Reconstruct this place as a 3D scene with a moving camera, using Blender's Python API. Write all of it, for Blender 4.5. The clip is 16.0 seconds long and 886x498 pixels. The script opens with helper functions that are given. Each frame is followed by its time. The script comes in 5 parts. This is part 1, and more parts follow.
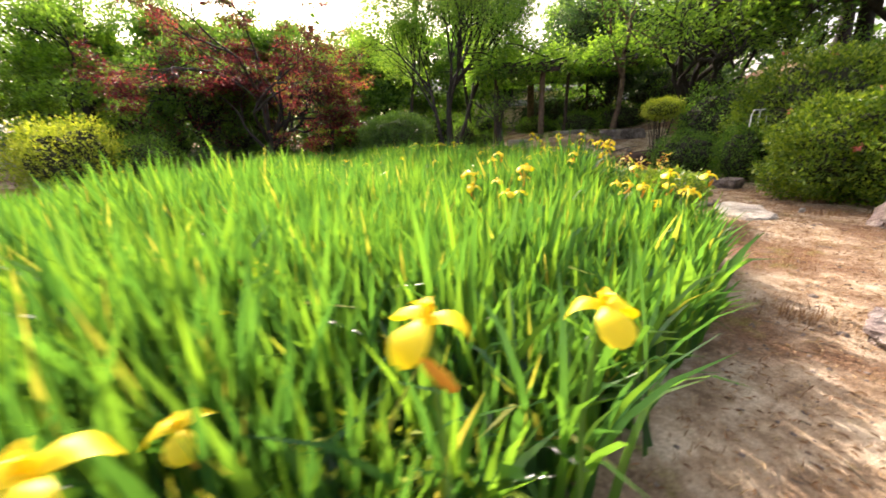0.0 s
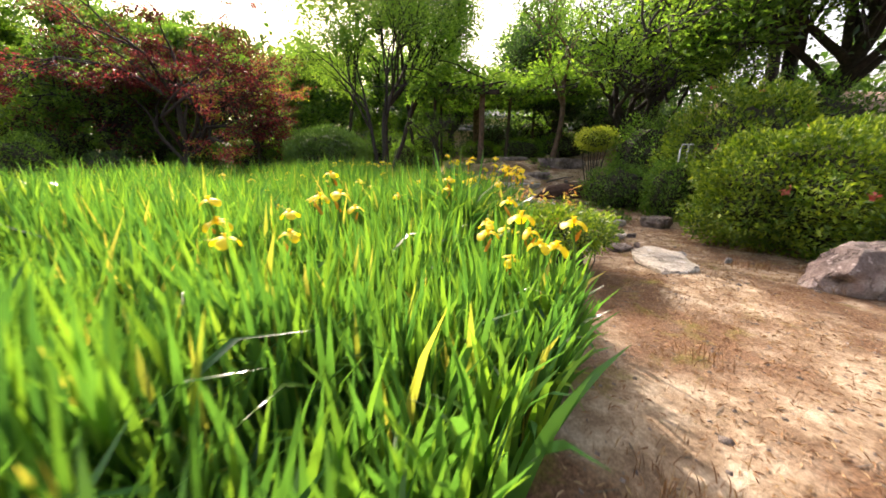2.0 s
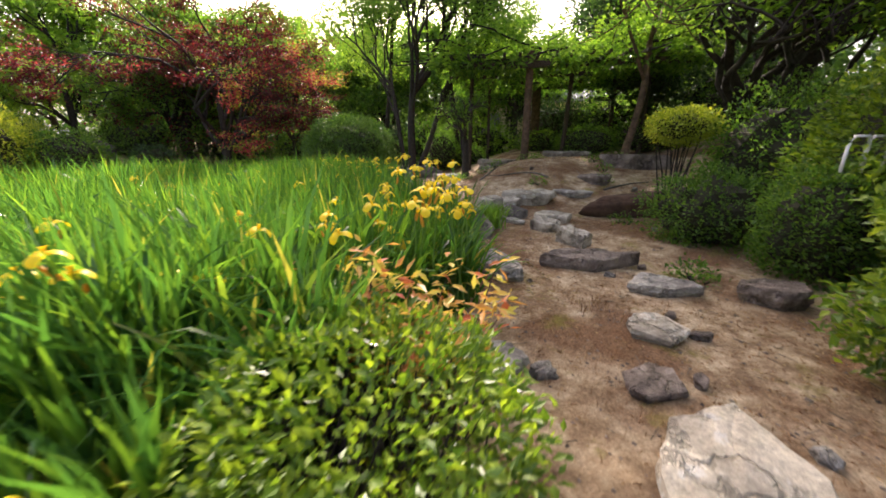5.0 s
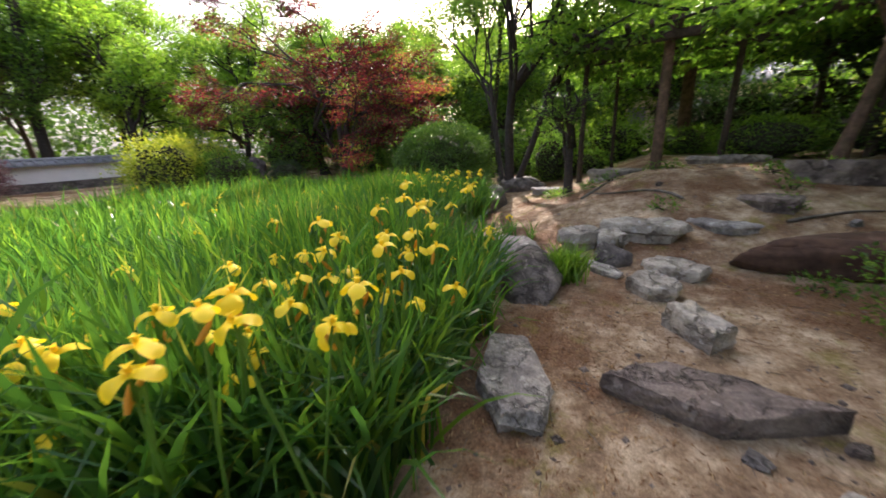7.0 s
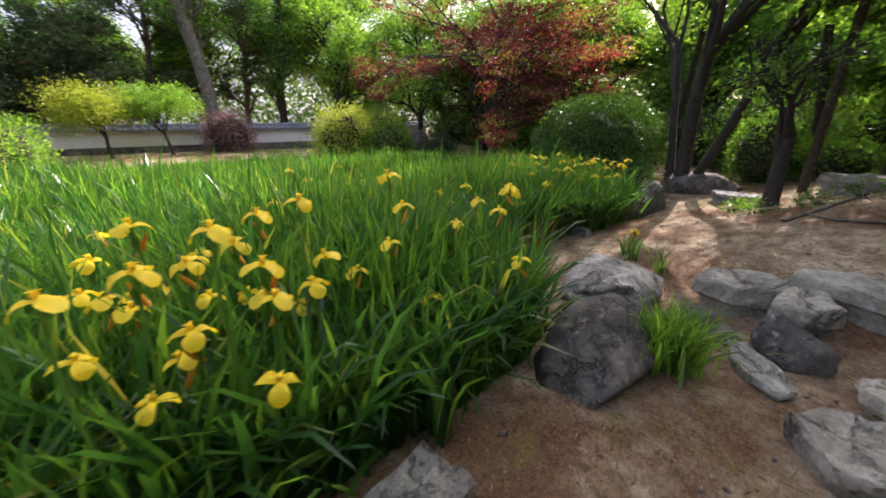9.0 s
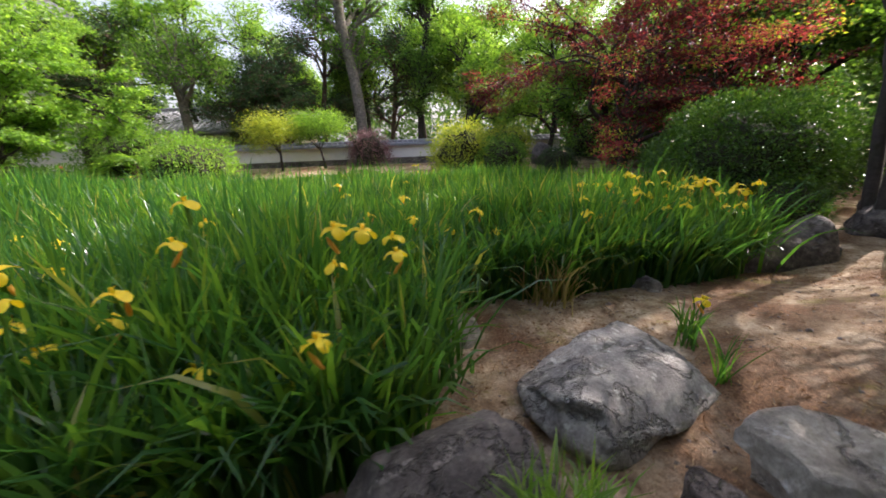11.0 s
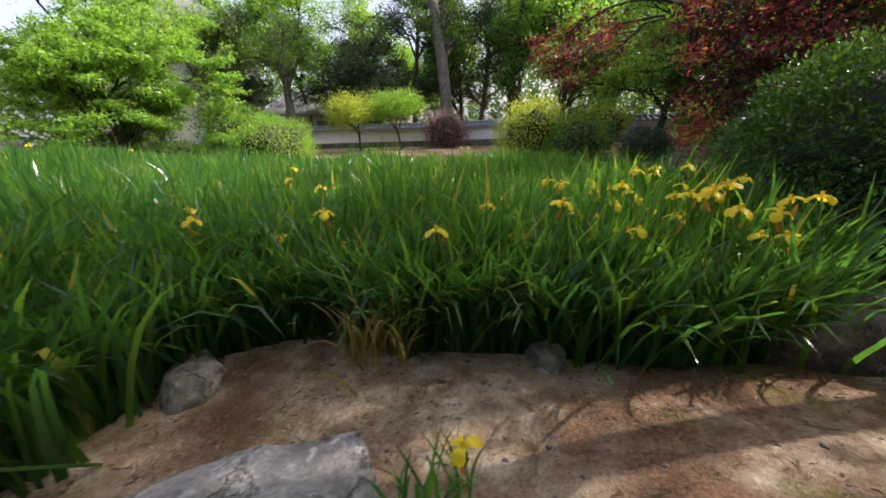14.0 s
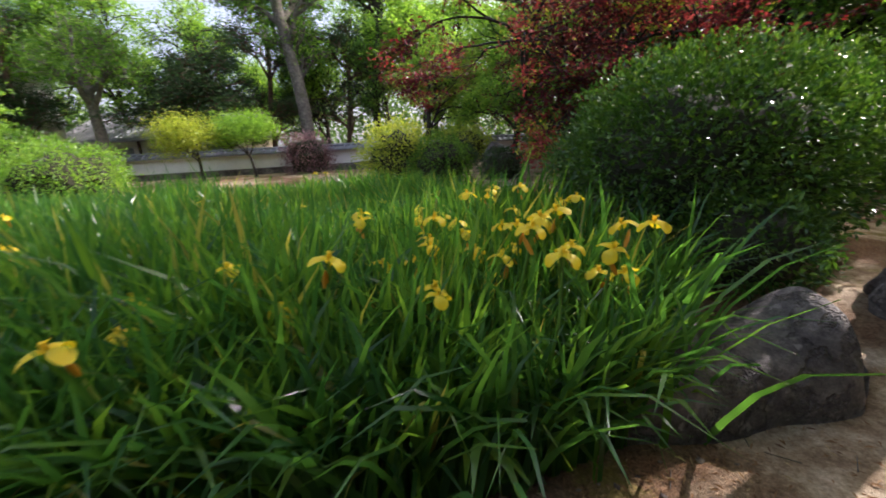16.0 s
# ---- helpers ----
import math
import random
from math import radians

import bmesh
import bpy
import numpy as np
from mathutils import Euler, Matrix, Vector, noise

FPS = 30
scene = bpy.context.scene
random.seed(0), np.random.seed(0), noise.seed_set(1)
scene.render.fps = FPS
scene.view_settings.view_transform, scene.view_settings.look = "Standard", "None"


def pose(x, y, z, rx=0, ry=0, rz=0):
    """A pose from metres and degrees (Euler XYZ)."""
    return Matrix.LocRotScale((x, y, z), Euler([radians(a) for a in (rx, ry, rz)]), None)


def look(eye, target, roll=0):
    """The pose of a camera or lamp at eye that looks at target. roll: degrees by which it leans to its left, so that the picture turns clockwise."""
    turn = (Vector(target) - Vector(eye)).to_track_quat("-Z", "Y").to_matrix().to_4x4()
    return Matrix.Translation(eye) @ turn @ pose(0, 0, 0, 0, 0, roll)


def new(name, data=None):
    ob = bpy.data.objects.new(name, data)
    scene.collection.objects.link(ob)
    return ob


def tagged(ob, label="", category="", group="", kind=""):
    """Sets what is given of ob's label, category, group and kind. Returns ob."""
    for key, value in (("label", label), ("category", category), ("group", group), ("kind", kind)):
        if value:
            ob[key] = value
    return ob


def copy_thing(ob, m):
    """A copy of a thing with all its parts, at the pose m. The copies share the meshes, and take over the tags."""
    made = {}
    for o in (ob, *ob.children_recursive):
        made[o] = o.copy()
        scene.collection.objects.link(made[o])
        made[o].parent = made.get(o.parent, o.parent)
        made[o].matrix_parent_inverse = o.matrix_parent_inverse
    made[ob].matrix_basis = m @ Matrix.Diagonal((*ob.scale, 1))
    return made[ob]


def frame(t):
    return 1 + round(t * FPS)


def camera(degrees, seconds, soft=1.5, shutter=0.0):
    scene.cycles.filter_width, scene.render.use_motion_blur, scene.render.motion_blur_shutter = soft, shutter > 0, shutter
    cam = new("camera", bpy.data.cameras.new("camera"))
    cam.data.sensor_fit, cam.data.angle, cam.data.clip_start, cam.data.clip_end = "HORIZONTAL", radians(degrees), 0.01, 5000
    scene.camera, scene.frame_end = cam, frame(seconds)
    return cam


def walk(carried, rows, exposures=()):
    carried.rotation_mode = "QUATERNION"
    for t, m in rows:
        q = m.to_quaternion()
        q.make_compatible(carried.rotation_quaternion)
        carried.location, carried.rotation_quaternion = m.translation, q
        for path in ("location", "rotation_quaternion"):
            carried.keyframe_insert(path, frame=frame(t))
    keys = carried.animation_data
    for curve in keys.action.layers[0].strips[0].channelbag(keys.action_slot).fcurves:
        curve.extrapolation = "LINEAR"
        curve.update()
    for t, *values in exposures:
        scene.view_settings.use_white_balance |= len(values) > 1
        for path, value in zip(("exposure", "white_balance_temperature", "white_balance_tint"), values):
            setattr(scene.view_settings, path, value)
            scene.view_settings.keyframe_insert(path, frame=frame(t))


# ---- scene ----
cam = camera(102.1, 16.0, soft=1.7, shutter=0.4)
PATH = [
    (0, (-1.412, -4.092, 1.386), (-1.417, -2.201, 0.734), -3.5),
    (0.5, (-0.994, -3.833, 1.302), (-0.893, -1.937, 0.672), -0.8),
    (1, (-0.697, -3.587, 1.304), (-0.522, -1.685, 0.711), 0.8),
    (1.5, (-0.410, -3.308, 1.274), (-0.219, -1.399, 0.709), 0.9),
    (2, (-0.176, -3.005, 1.262), (0.009, -1.090, 0.716), 0.1),
    (2.5, (0.093, -2.697, 1.251), (0.224, -0.772, 0.721), -2.0),
    (3, (0.407, -2.311, 1.225), (0.460, -0.385, 0.690), -3.6),
    (3.5, (0.765, -1.893, 1.249), (0.741, 0.027, 0.690), -4.0),
    (3.7, (0.931, -1.764, 1.300), (0.852, 0.149, 0.722), -4.4),
    (4.7, (1.520, -0.900, 1.330), (1.264, 0.990, 0.730), -1.5),
    (5.8, (1.888, 0.109, 1.363), (1.47, 1.972, 0.769), 2.3),
    (6, (1.97, 0.308, 1.365), (1.475, 2.155, 0.779), 1.8),
    (6.5, (2.132, 0.777, 1.398), (1.41, 2.551, 0.821), -0.9),
    (7, (2.245, 1.2, 1.412), (1.26, 2.847, 0.848), -3.2),
    (7.5, (2.283, 1.594, 1.396), (1.095, 3.099, 0.828), -2.9),
    (8, (2.334, 1.925, 1.401), (0.979, 3.271, 0.809), -2.1),
    (8.5, (2.358, 2.297, 1.397), (0.871, 3.477, 0.767), -1.2),
    (9, (2.375, 2.751, 1.365), (0.767, 3.75, 0.72), -1.0),
    (9.5, (2.409, 3.188, 1.392), (0.69, 3.997, 0.766), -1.7),
    (10, (2.37, 3.582, 1.4), (0.57, 4.212, 0.797), -1.5),
    (10.2, (2.353, 3.741, 1.388), (0.526, 4.301, 0.797), -1.6),
    (12.5, (1.837, 5.627, 1.257), (-0.07, 5.455, 0.677), -3.1),
    (13, (1.673, 5.929, 1.263), (-0.21, 5.66, 0.646), -3.0),
    (13.5, (1.449, 6.224, 1.255), (-0.418, 5.907, 0.612), -2.4),
    (14, (1.226, 6.508, 1.225), (-0.647, 6.187, 0.6), -1.9),
    (14.5, (1.067, 6.684, 1.194), (-0.831, 6.443, 0.613), -0.8),
    (15, (0.853, 6.796, 1.178), (-1.067, 6.73, 0.624), 0.3),
    (15.5, (0.572, 6.968, 1.178), (-1.353, 7.052, 0.643), -1.0),
    (16, (0.355, 7.102, 1.171), (-1.552, 7.375, 0.632), -3.3),
]
walk(cam, [(t, look(eye, target, roll)) for t, eye, target, roll in PATH],
     exposures=((0.0, 1.25, 6800, 22), (1.5, 1.15, 6800, 22), (3.5, 1.0, 6800, 22), (6.5, 1.08, 6400, 23), (9.0, 1.0, 6200, 23), (12.5, 0.85, 6200, 22), (14.5, 0.85, 6100, 22), (16.0, 0.85, 6000, 22)))

# ---- light ----
SUN_AZ = radians(-18)       # towards the sun, clockwise from +y
SUN_EL = radians(35)
TO_SUN = Vector((math.sin(SUN_AZ) * math.cos(SUN_EL), math.cos(SUN_AZ) * math.cos(SUN_EL), math.sin(SUN_EL)))
world = bpy.data.worlds.new("world")
scene.world = world
world.use_nodes = True
wn = world.node_tree.nodes
sky = wn.new("ShaderNodeTexSky")
sky.sky_type = "NISHITA"
sky.sun_disc = False
sky.sun_elevation = SUN_EL
sky.sun_rotation = SUN_AZ
sky.dust_density = 7.0
sky.air_density = 1.0
sky.ozone_density = 0.3
wn["Background"].inputs["Strength"].default_value = 0.15
haze = wn.new("ShaderNodeVectorMath")
haze.operation = "ADD"
haze.inputs[1].default_value = (1.7, 1.75, 1.8)
world.node_tree.links.new(sky.outputs[0], haze.inputs[0])
world.node_tree.links.new(haze.outputs[0], wn["Background"].inputs["Color"])
sun = new("sun", bpy.data.lights.new("sun", "SUN"))
sun.data.energy = 5.0
sun.data.angle = radians(0.6)
sun.data.color = (1.0, 0.93, 0.82)
sun.matrix_world = look((0, 0, 30), Vector((0, 0, 30)) - TO_SUN)


# ---- materials ----
def shader(name):
    m = bpy.data.materials.new(name)
    m.use_nodes = True
    nt = m.node_tree
    return m, nt, nt.nodes, nt.links, nt.nodes["Principled BSDF"]


def ramp(nodes, stops):
    r = nodes.new("ShaderNodeValToRGB")
    e = r.color_ramp.elements
    while len(e) < len(stops):
        e.new(0.5)
    for el, (p, c) in zip(e, stops):
        el.position, el.color = p, (*c, 1)
    return r


def tex_noise(nodes, links, scale, detail=6, rough=0.6, coords="Object"):
    tc = nodes.new("ShaderNodeTexCoord")
    n = nodes.new("ShaderNodeTexNoise")
    n.inputs["Scale"].default_value, n.inputs["Detail"].default_value = scale, detail
    n.inputs["Roughness"].default_value = rough
    links.new(tc.outputs[coords], n.inputs["Vector"])
    return n


def mix_rgb(nodes, links, fac, a, b, mode="MIX"):
    n = nodes.new("ShaderNodeMix")
    n.data_type, n.blend_type = "RGBA", mode
    for sock, v in ((n.inputs[0], fac), (n.inputs[6], a), (n.inputs[7], b)):
        if isinstance(v, (int, float)):
            sock.default_value = v
        elif isinstance(v, tuple):
            sock.default_value = (*v, 1)
        else:
            links.new(v, sock)
    return n.outputs[2]


def bump(nodes, links, height, strength, dist, bsdf):
    b = nodes.new("ShaderNodeBump")
    b.inputs["Strength"].default_value, b.inputs["Distance"].default_value = strength, dist
    links.new(height, b.inputs["Height"])
    links.new(b.outputs[0], bsdf.inputs["Normal"])


def leaf_mat(name, stops, glow, rough=0.42, trans=0.42, coat=0.0):
    """Leaf: colour varies from leaf to leaf, light passes through."""
    m, nt, nodes, links, bsdf = shader(name)
    geo = nodes.new("ShaderNodeNewGeometry")
    r = ramp(nodes, stops)
    links.new(geo.outputs["Random Per Island"], r.inputs[0])
    n = tex_noise(nodes, links, 1.3, 3)
    col = mix_rgb(nodes, links, n.outputs[0], r.outputs[0], (0.5, 0.5, 0.5), "OVERLAY")
    links.new(r.outputs[0], bsdf.inputs["Base Color"])
    bsdf.inputs["Roughness"].default_value = rough
    bsdf.inputs["Specular IOR Level"].default_value = 0.5
    tr = nodes.new("ShaderNodeBsdfTranslucent")
    links.new(mix_rgb(nodes, links, 1.0, col, glow, "MULTIPLY"), tr.inputs[0])
    mix = nodes.new("ShaderNodeMixShader")
    mix.inputs[0].default_value = trans
    links.new(bsdf.outputs[0], mix.inputs[1])
    links.new(tr.outputs[0], mix.inputs[2])
    links.new(mix.outputs[0], nodes["Material Output"].inputs[0])
    return m


def bark_mat(name, dark, light, scale=14):
    m, nt, nodes, links, bsdf = shader(name)
    n = tex_noise(nodes, links, scale, 8, 0.7)
    n2 = tex_noise(nodes, links, 2.2, 4)
    r = ramp(nodes, [(0.35, dark), (0.7, light)])
    links.new(n.outputs[0], r.inputs[0])
    r2 = ramp(nodes, [(0.45, (1, 1, 1)), (0.7, (0.62, 0.72, 0.5))])
    links.new(n2.outputs[0], r2.inputs[0])
    links.new(mix_rgb(nodes, links, 1.0, r.outputs[0], r2.outputs[0], "MULTIPLY"), bsdf.inputs["Base Color"])
    bsdf.inputs["Roughness"].default_value = 0.9
    bump(nodes, links, n.outputs[0], 0.8, 0.02, bsdf)
    return m


def stone_mat(name, c1, c2, c3, scale=3.0):
    """Weathered stone: broad pale and dark patches, lichen spots, cracks and fine pitting."""
    m, nt, nodes, links, bsdf = shader(name)
    info = nodes.new("ShaderNodeObjectInfo")
    big = tex_noise(nodes, links, scale * 0.75, 5, 0.62)
    big.noise_dimensions = "4D"
    spread = nodes.new("ShaderNodeMath")
    spread.operation = "MULTIPLY"
    spread.inputs[1].default_value = 20.0
    links.new(info.outputs["Random"], spread.inputs[0])
    links.new(spread.outputs[0], big.inputs["W"])
    n = tex_noise(nodes, links, scale * 2.6, 10, 0.75)
    f = tex_noise(nodes, links, scale * 18, 8, 0.75)
    v = nodes.new("ShaderNodeTexVoronoi")
    v.feature = "DISTANCE_TO_EDGE"
    v.inputs["Scale"].default_value = scale * 0.55
    w = tex_noise(nodes, links, scale * 0.9, 6)
    links.new(w.outputs[1], v.inputs["Vector"])
    r = ramp(nodes, [(0.34, c1), (0.5, c2), (0.66, c3)])
    links.new(n.outputs[0], r.inputs[0])
    rb = ramp(nodes, [(0.36, (0.5, 0.48, 0.47)), (0.5, (0.95, 0.94, 0.93)), (0.64, (1.28, 1.26, 1.2))])
    links.new(big.outputs[0], rb.inputs[0])
    c = mix_rgb(nodes, links, 1.0, r.outputs[0], rb.outputs[0], "MULTIPLY")
    r2 = ramp(nodes, [(0.32, (0.5, 0.49, 0.48)), (0.6, (1.15, 1.14, 1.12))])
    links.new(f.outputs[0], r2.inputs[0])
    c = mix_rgb(nodes, links, 0.8, c, r2.outputs[0], "MULTIPLY")
    rv = ramp(nodes, [(0.0, (0.3, 0.28, 0.26)), (0.035, (1, 1, 1))])
    links.new(v.outputs["Distance"], rv.inputs[0])
    c = mix_rgb(nodes, links, 0.4, c, rv.outputs[0], "MULTIPLY")
    spot = tex_noise(nodes, links, scale * 4.2, 4, 0.55)
    rs = ramp(nodes, [(0.62, (0, 0, 0)), (0.67, (0.6, 0.6, 0.6))])
    links.new(spot.outputs[0], rs.inputs[0])
    links.new(mix_rgb(nodes, links, rs.outputs[0], c, tuple(min(0.7, x * 1.35) for x in c3)), bsdf.inputs["Base Color"])
    bsdf.inputs["Roughness"].default_value = 0.85
    h = nodes.new("ShaderNodeMath")
    h.operation = "ADD"
    links.new(n.outputs[0], h.inputs[0])
    links.new(rv.outputs[0], h.inputs[1])
    bump(nodes, links, h.outputs[0], 1.0, 0.045, bsdf)
    return m


def plain_mat(name, c, rough=0.7, var=0.25, scale=6.0, metal=0.0, bmp=0.2):
    m, nt, nodes, links, bsdf = shader(name)
    n = tex_noise(nodes, links, scale, 7, 0.65)
    r = ramp(nodes, [(0.3, tuple(v * (1 - var) for v in c)), (0.7, tuple(min(1, v * (1 + var)) for v in c))])
    links.new(n.outputs[0], r.inputs[0])
    links.new(r.outputs[0], bsdf.inputs["Base Color"])
    bsdf.inputs["Roughness"].default_value, bsdf.inputs["Metallic"].default_value = rough, metal
    bump(nodes, links, n.outputs[0], bmp, 0.01, bsdf)
    return m


def soil_mat():
    m, nt, nodes, links, bsdf = shader("soil")
    big = tex_noise(nodes, links, 0.9, 6, 0.6)
    mid = tex_noise(nodes, links, 5.0, 8, 0.7)
    fine = tex_noise(nodes, links, 60.0, 6, 0.75)
    sand = ramp(nodes, [(0.3, (0.15, 0.09, 0.05)), (0.48, (0.40, 0.29, 0.18)), (0.64, (0.66, 0.54, 0.38))])
    links.new(mid.outputs[0], sand.inputs[0])
    litter = ramp(nodes, [(0.35, (0.09, 0.045, 0.022)), (0.65, (0.27, 0.14, 0.07))])
    links.new(fine.outputs[0], litter.inputs[0])
    lm = ramp(nodes, [(0.47, (0, 0, 0)), (0.58, (0.85, 0.85, 0.85))])
    links.new(big.outputs[0], lm.inputs[0])
    c = mix_rgb(nodes, links, lm.outputs[0], sand.outputs[0], litter.outputs[0])
    moss = tex_noise(nodes, links, 1.7, 7, 0.7)
    mm = ramp(nodes, [(0.57, (0, 0, 0)), (0.66, (0.75, 0.75, 0.75))])
    links.new(moss.outputs[0], mm.inputs[0])
    c = mix_rgb(nodes, links, mm.outputs[0], c, (0.22, 0.20, 0.035))
    g = ramp(nodes, [(0.32, (0.5, 0.48, 0.46)), (0.62, (1.15, 1.15, 1.15))])
    links.new(fine.outputs[0], g.inputs[0])
    links.new(mix_rgb(nodes, links, 0.85, c, g.outputs[0], "MULTIPLY"), bsdf.inputs["Base Color"])
    bsdf.inputs["Roughness"].default_value = 0.95
    bsdf.inputs["Specular IOR Level"].default_value = 0.2
    h = nodes.new("ShaderNodeMath")
    h.operation = "ADD"
    links.new(mid.outputs[0], h.inputs[0])
    links.new(fine.outputs[0], h.inputs[1])
    bump(nodes, links, h.outputs[0], 0.9, 0.025, bsdf)
    return m


SOIL = soil_mat()
IRIS = leaf_mat("iris_blade", [(0.0, (0.024, 0.082, 0.03)), (0.5, (0.040, 0.118, 0.033)), (0.95, (0.08, 0.175, 0.03)), (0.997, (0.24, 0.24, 0.08))],
                (3.0, 2.6, 0.8), 0.2, 0.56)
PETAL = leaf_mat("petal", [(0.0, (0.88, 0.66, 0.008)), (1.0, (0.95, 0.78, 0.015))], (1.2, 1.15, 0.6), 0.5, 0.4)
BUD = leaf_mat("withered_petal", [(0.0, (0.55, 0.25, 0.02)), (1.0, (0.75, 0.42, 0.03))], (1.2, 1.0, 0.5), 0.6, 0.3)
STEM = leaf_mat("stem", [(0.0, (0.08, 0.2, 0.02)), (1.0, (0.12, 0.26, 0.03))], (1.5, 1.5, 1.0), 0.45, 0.2)
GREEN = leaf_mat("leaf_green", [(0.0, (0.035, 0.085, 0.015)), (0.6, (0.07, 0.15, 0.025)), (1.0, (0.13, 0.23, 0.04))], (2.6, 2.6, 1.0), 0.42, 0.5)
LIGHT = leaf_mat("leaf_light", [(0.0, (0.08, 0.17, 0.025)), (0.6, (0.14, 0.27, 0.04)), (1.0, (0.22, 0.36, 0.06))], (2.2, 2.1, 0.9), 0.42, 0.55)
PINE = leaf_mat("leaf_pine", [(0.0, (0.02, 0.05, 0.016)), (0.7, (0.045, 0.09, 0.028)), (1.0, (0.08, 0.13, 0.04))], (1.6, 1.8, 1.0), 0.5, 0.3)
YELLOW = leaf_mat("leaf_yellow", [(0.0, (0.17, 0.25, 0.025)), (0.6, (0.30, 0.38, 0.04)), (1.0, (0.42, 0.46, 0.07))], (1.8, 1.7, 0.7))
RED = leaf_mat("leaf_red", [(0.0, (0.05, 0.010, 0.012)), (0.6, (0.10, 0.016, 0.018)), (1.0, (0.20, 0.028, 0.026))], (1.5, 1.2, 1.1), 0.45, 0.36)
BRIGHTRED = leaf_mat("leaf_bright_red", [(0.0, (0.26, 0.03, 0.03)), (1.0, (0.5, 0.10, 0.09))], (1.3, 1.2, 1.1), 0.45, 0.4)
BOX = leaf_mat("leaf_box", [(0.0, (0.05, 0.11, 0.012)), (0.55, (0.12, 0.20, 0.02)), (1.0, (0.27, 0.36, 0.035))], (2.0, 2.0, 0.8), 0.38, 0.36)
DOMELEAF = leaf_mat("leaf_dome", [(0.0, (0.03, 0.085, 0.012)), (0.55, (0.06, 0.14, 0.018)), (1.0, (0.14, 0.25, 0.03))], (1.6, 1.6, 0.8), 0.33, 0.25)
PINK = leaf_mat("petal_pink", [(0.0, (0.6, 0.13, 0.10)), (1.0, (0.75, 0.28, 0.22))], (1.2, 1.0, 1.0), 0.5, 0.3)
MAUVE = leaf_mat("leaf_mauve", [(0.0, (0.10, 0.05, 0.06)), (0.6, (0.22, 0.12, 0.13)), (1.0, (0.38, 0.24, 0.24))], (1.4, 1.2, 1.2), 0.5, 0.3)
CORAL = leaf_mat("leaf_coral", [(0.0, (0.50, 0.12, 0.06)), (0.3, (0.62, 0.36, 0.10)), (1.0, (0.60, 0.58, 0.10))], (1.5, 1.4, 0.9), 0.4, 0.4)
DRY = leaf_mat("dry_leaf", [(0.0, (0.16, 0.08, 0.035)), (0.6, (0.33, 0.19, 0.09)), (1.0, (0.50, 0.37, 0.2))], (1.2, 1.1, 0.9), 0.8, 0.2)
BARK = bark_mat("bark_dark", (0.016, 0.012, 0.010), (0.06, 0.047, 0.036))
BARKGREY = bark_mat("bark_grey", (0.07, 0.06, 0.05), (0.24, 0.21, 0.17), 8)
BARKRED = bark_mat("bark_brown", (0.06, 0.035, 0.022), (0.2, 0.125, 0.08), 10)
TIMBER = bark_mat("timber_dark", (0.03, 0.02, 0.014), (0.09, 0.062, 0.042), 20)
STONE = stone_mat("stone_grey", (0.15, 0.133, 0.115), (0.32, 0.29, 0.25), (0.5, 0.46, 0.39))
STONELIGHT = stone_mat("stone_light", (0.2, 0.19, 0.18), (0.36, 0.345, 0.32), (0.56, 0.53, 0.47))
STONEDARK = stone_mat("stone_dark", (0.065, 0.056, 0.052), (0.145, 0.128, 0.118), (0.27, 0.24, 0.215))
STONEPALE = stone_mat("stone_pale", (0.36, 0.32, 0.26), (0.50, 0.46, 0.38), (0.62, 0.58, 0.5), 2.2)
STONEBROWN = stone_mat("stone_brown", (0.12, 0.095, 0.08), (0.22, 0.18, 0.155), (0.34, 0.29, 0.25))
STONEPINK = stone_mat("stone_pink", (0.2, 0.15, 0.135), (0.32, 0.25, 0.225), (0.46, 0.4, 0.36))
# near-black colour stands for the shade deep inside the shrubs
CORE = plain_mat("shade_core", (0.03, 0.03, 0.014), 1.0, 0.5, 20, 0, 1.0)
PLASTER = plain_mat("plaster_white", (0.74, 0.72, 0.68), 0.85, 0.08, 3)
CREAM = plain_mat("plaster_cream", (0.62, 0.54, 0.36), 0.85, 0.1, 3)
TILE = plain_mat("roof_tile", (0.2, 0.21, 0.23), 0.45, 0.3, 9)
TILEPALE = plain_mat("roof_tile_pale", (0.34, 0.35, 0.37), 0.5, 0.25, 9)
METAL = plain_mat("metal_pale", (0.62, 0.62, 0.62), 0.45, 0.1, 20, 0.6, 0.02)
FARGREEN = leaf_mat("leaf_far", [(0.0, (0.03, 0.07, 0.015)), (0.6, (0.06, 0.12, 0.025)), (1.0, (0.11, 0.19, 0.04))], (1.8, 2.0, 1.0), 0.5, 0.35)


# ---- mesh helpers ----
rng = np.random.default_rng(7)


def mesh_from(name, verts, faces, mat, smooth=False):
    """verts (n,3); faces: list of integer arrays, one for each face size."""
    me = bpy.data.meshes.new(name)
    verts = np.ascontiguousarray(verts, np.float32)
    faces = [np.ascontiguousarray(f, np.int32) for f in faces if len(f)]
    me.vertices.add(len(verts))
    me.vertices.foreach_set("co", verts.ravel())
    loops = np.concatenate([f.ravel() for f in faces])
    sizes = np.concatenate([np.full(len(f), f.shape[1], np.int32) for f in faces])
    me.loops.add(len(loops))
    me.loops.foreach_set("vertex_index", loops)
    me.polygons.add(len(sizes))
    me.polygons.foreach_set("loop_start", np.concatenate([[0], np.cumsum(sizes)[:-1]]).astype(np.int32))
    me.polygons.foreach_set("use_smooth", np.full(len(sizes), smooth))
    me.update(calc_edges=True)
    me.materials.append(mat)
    return me


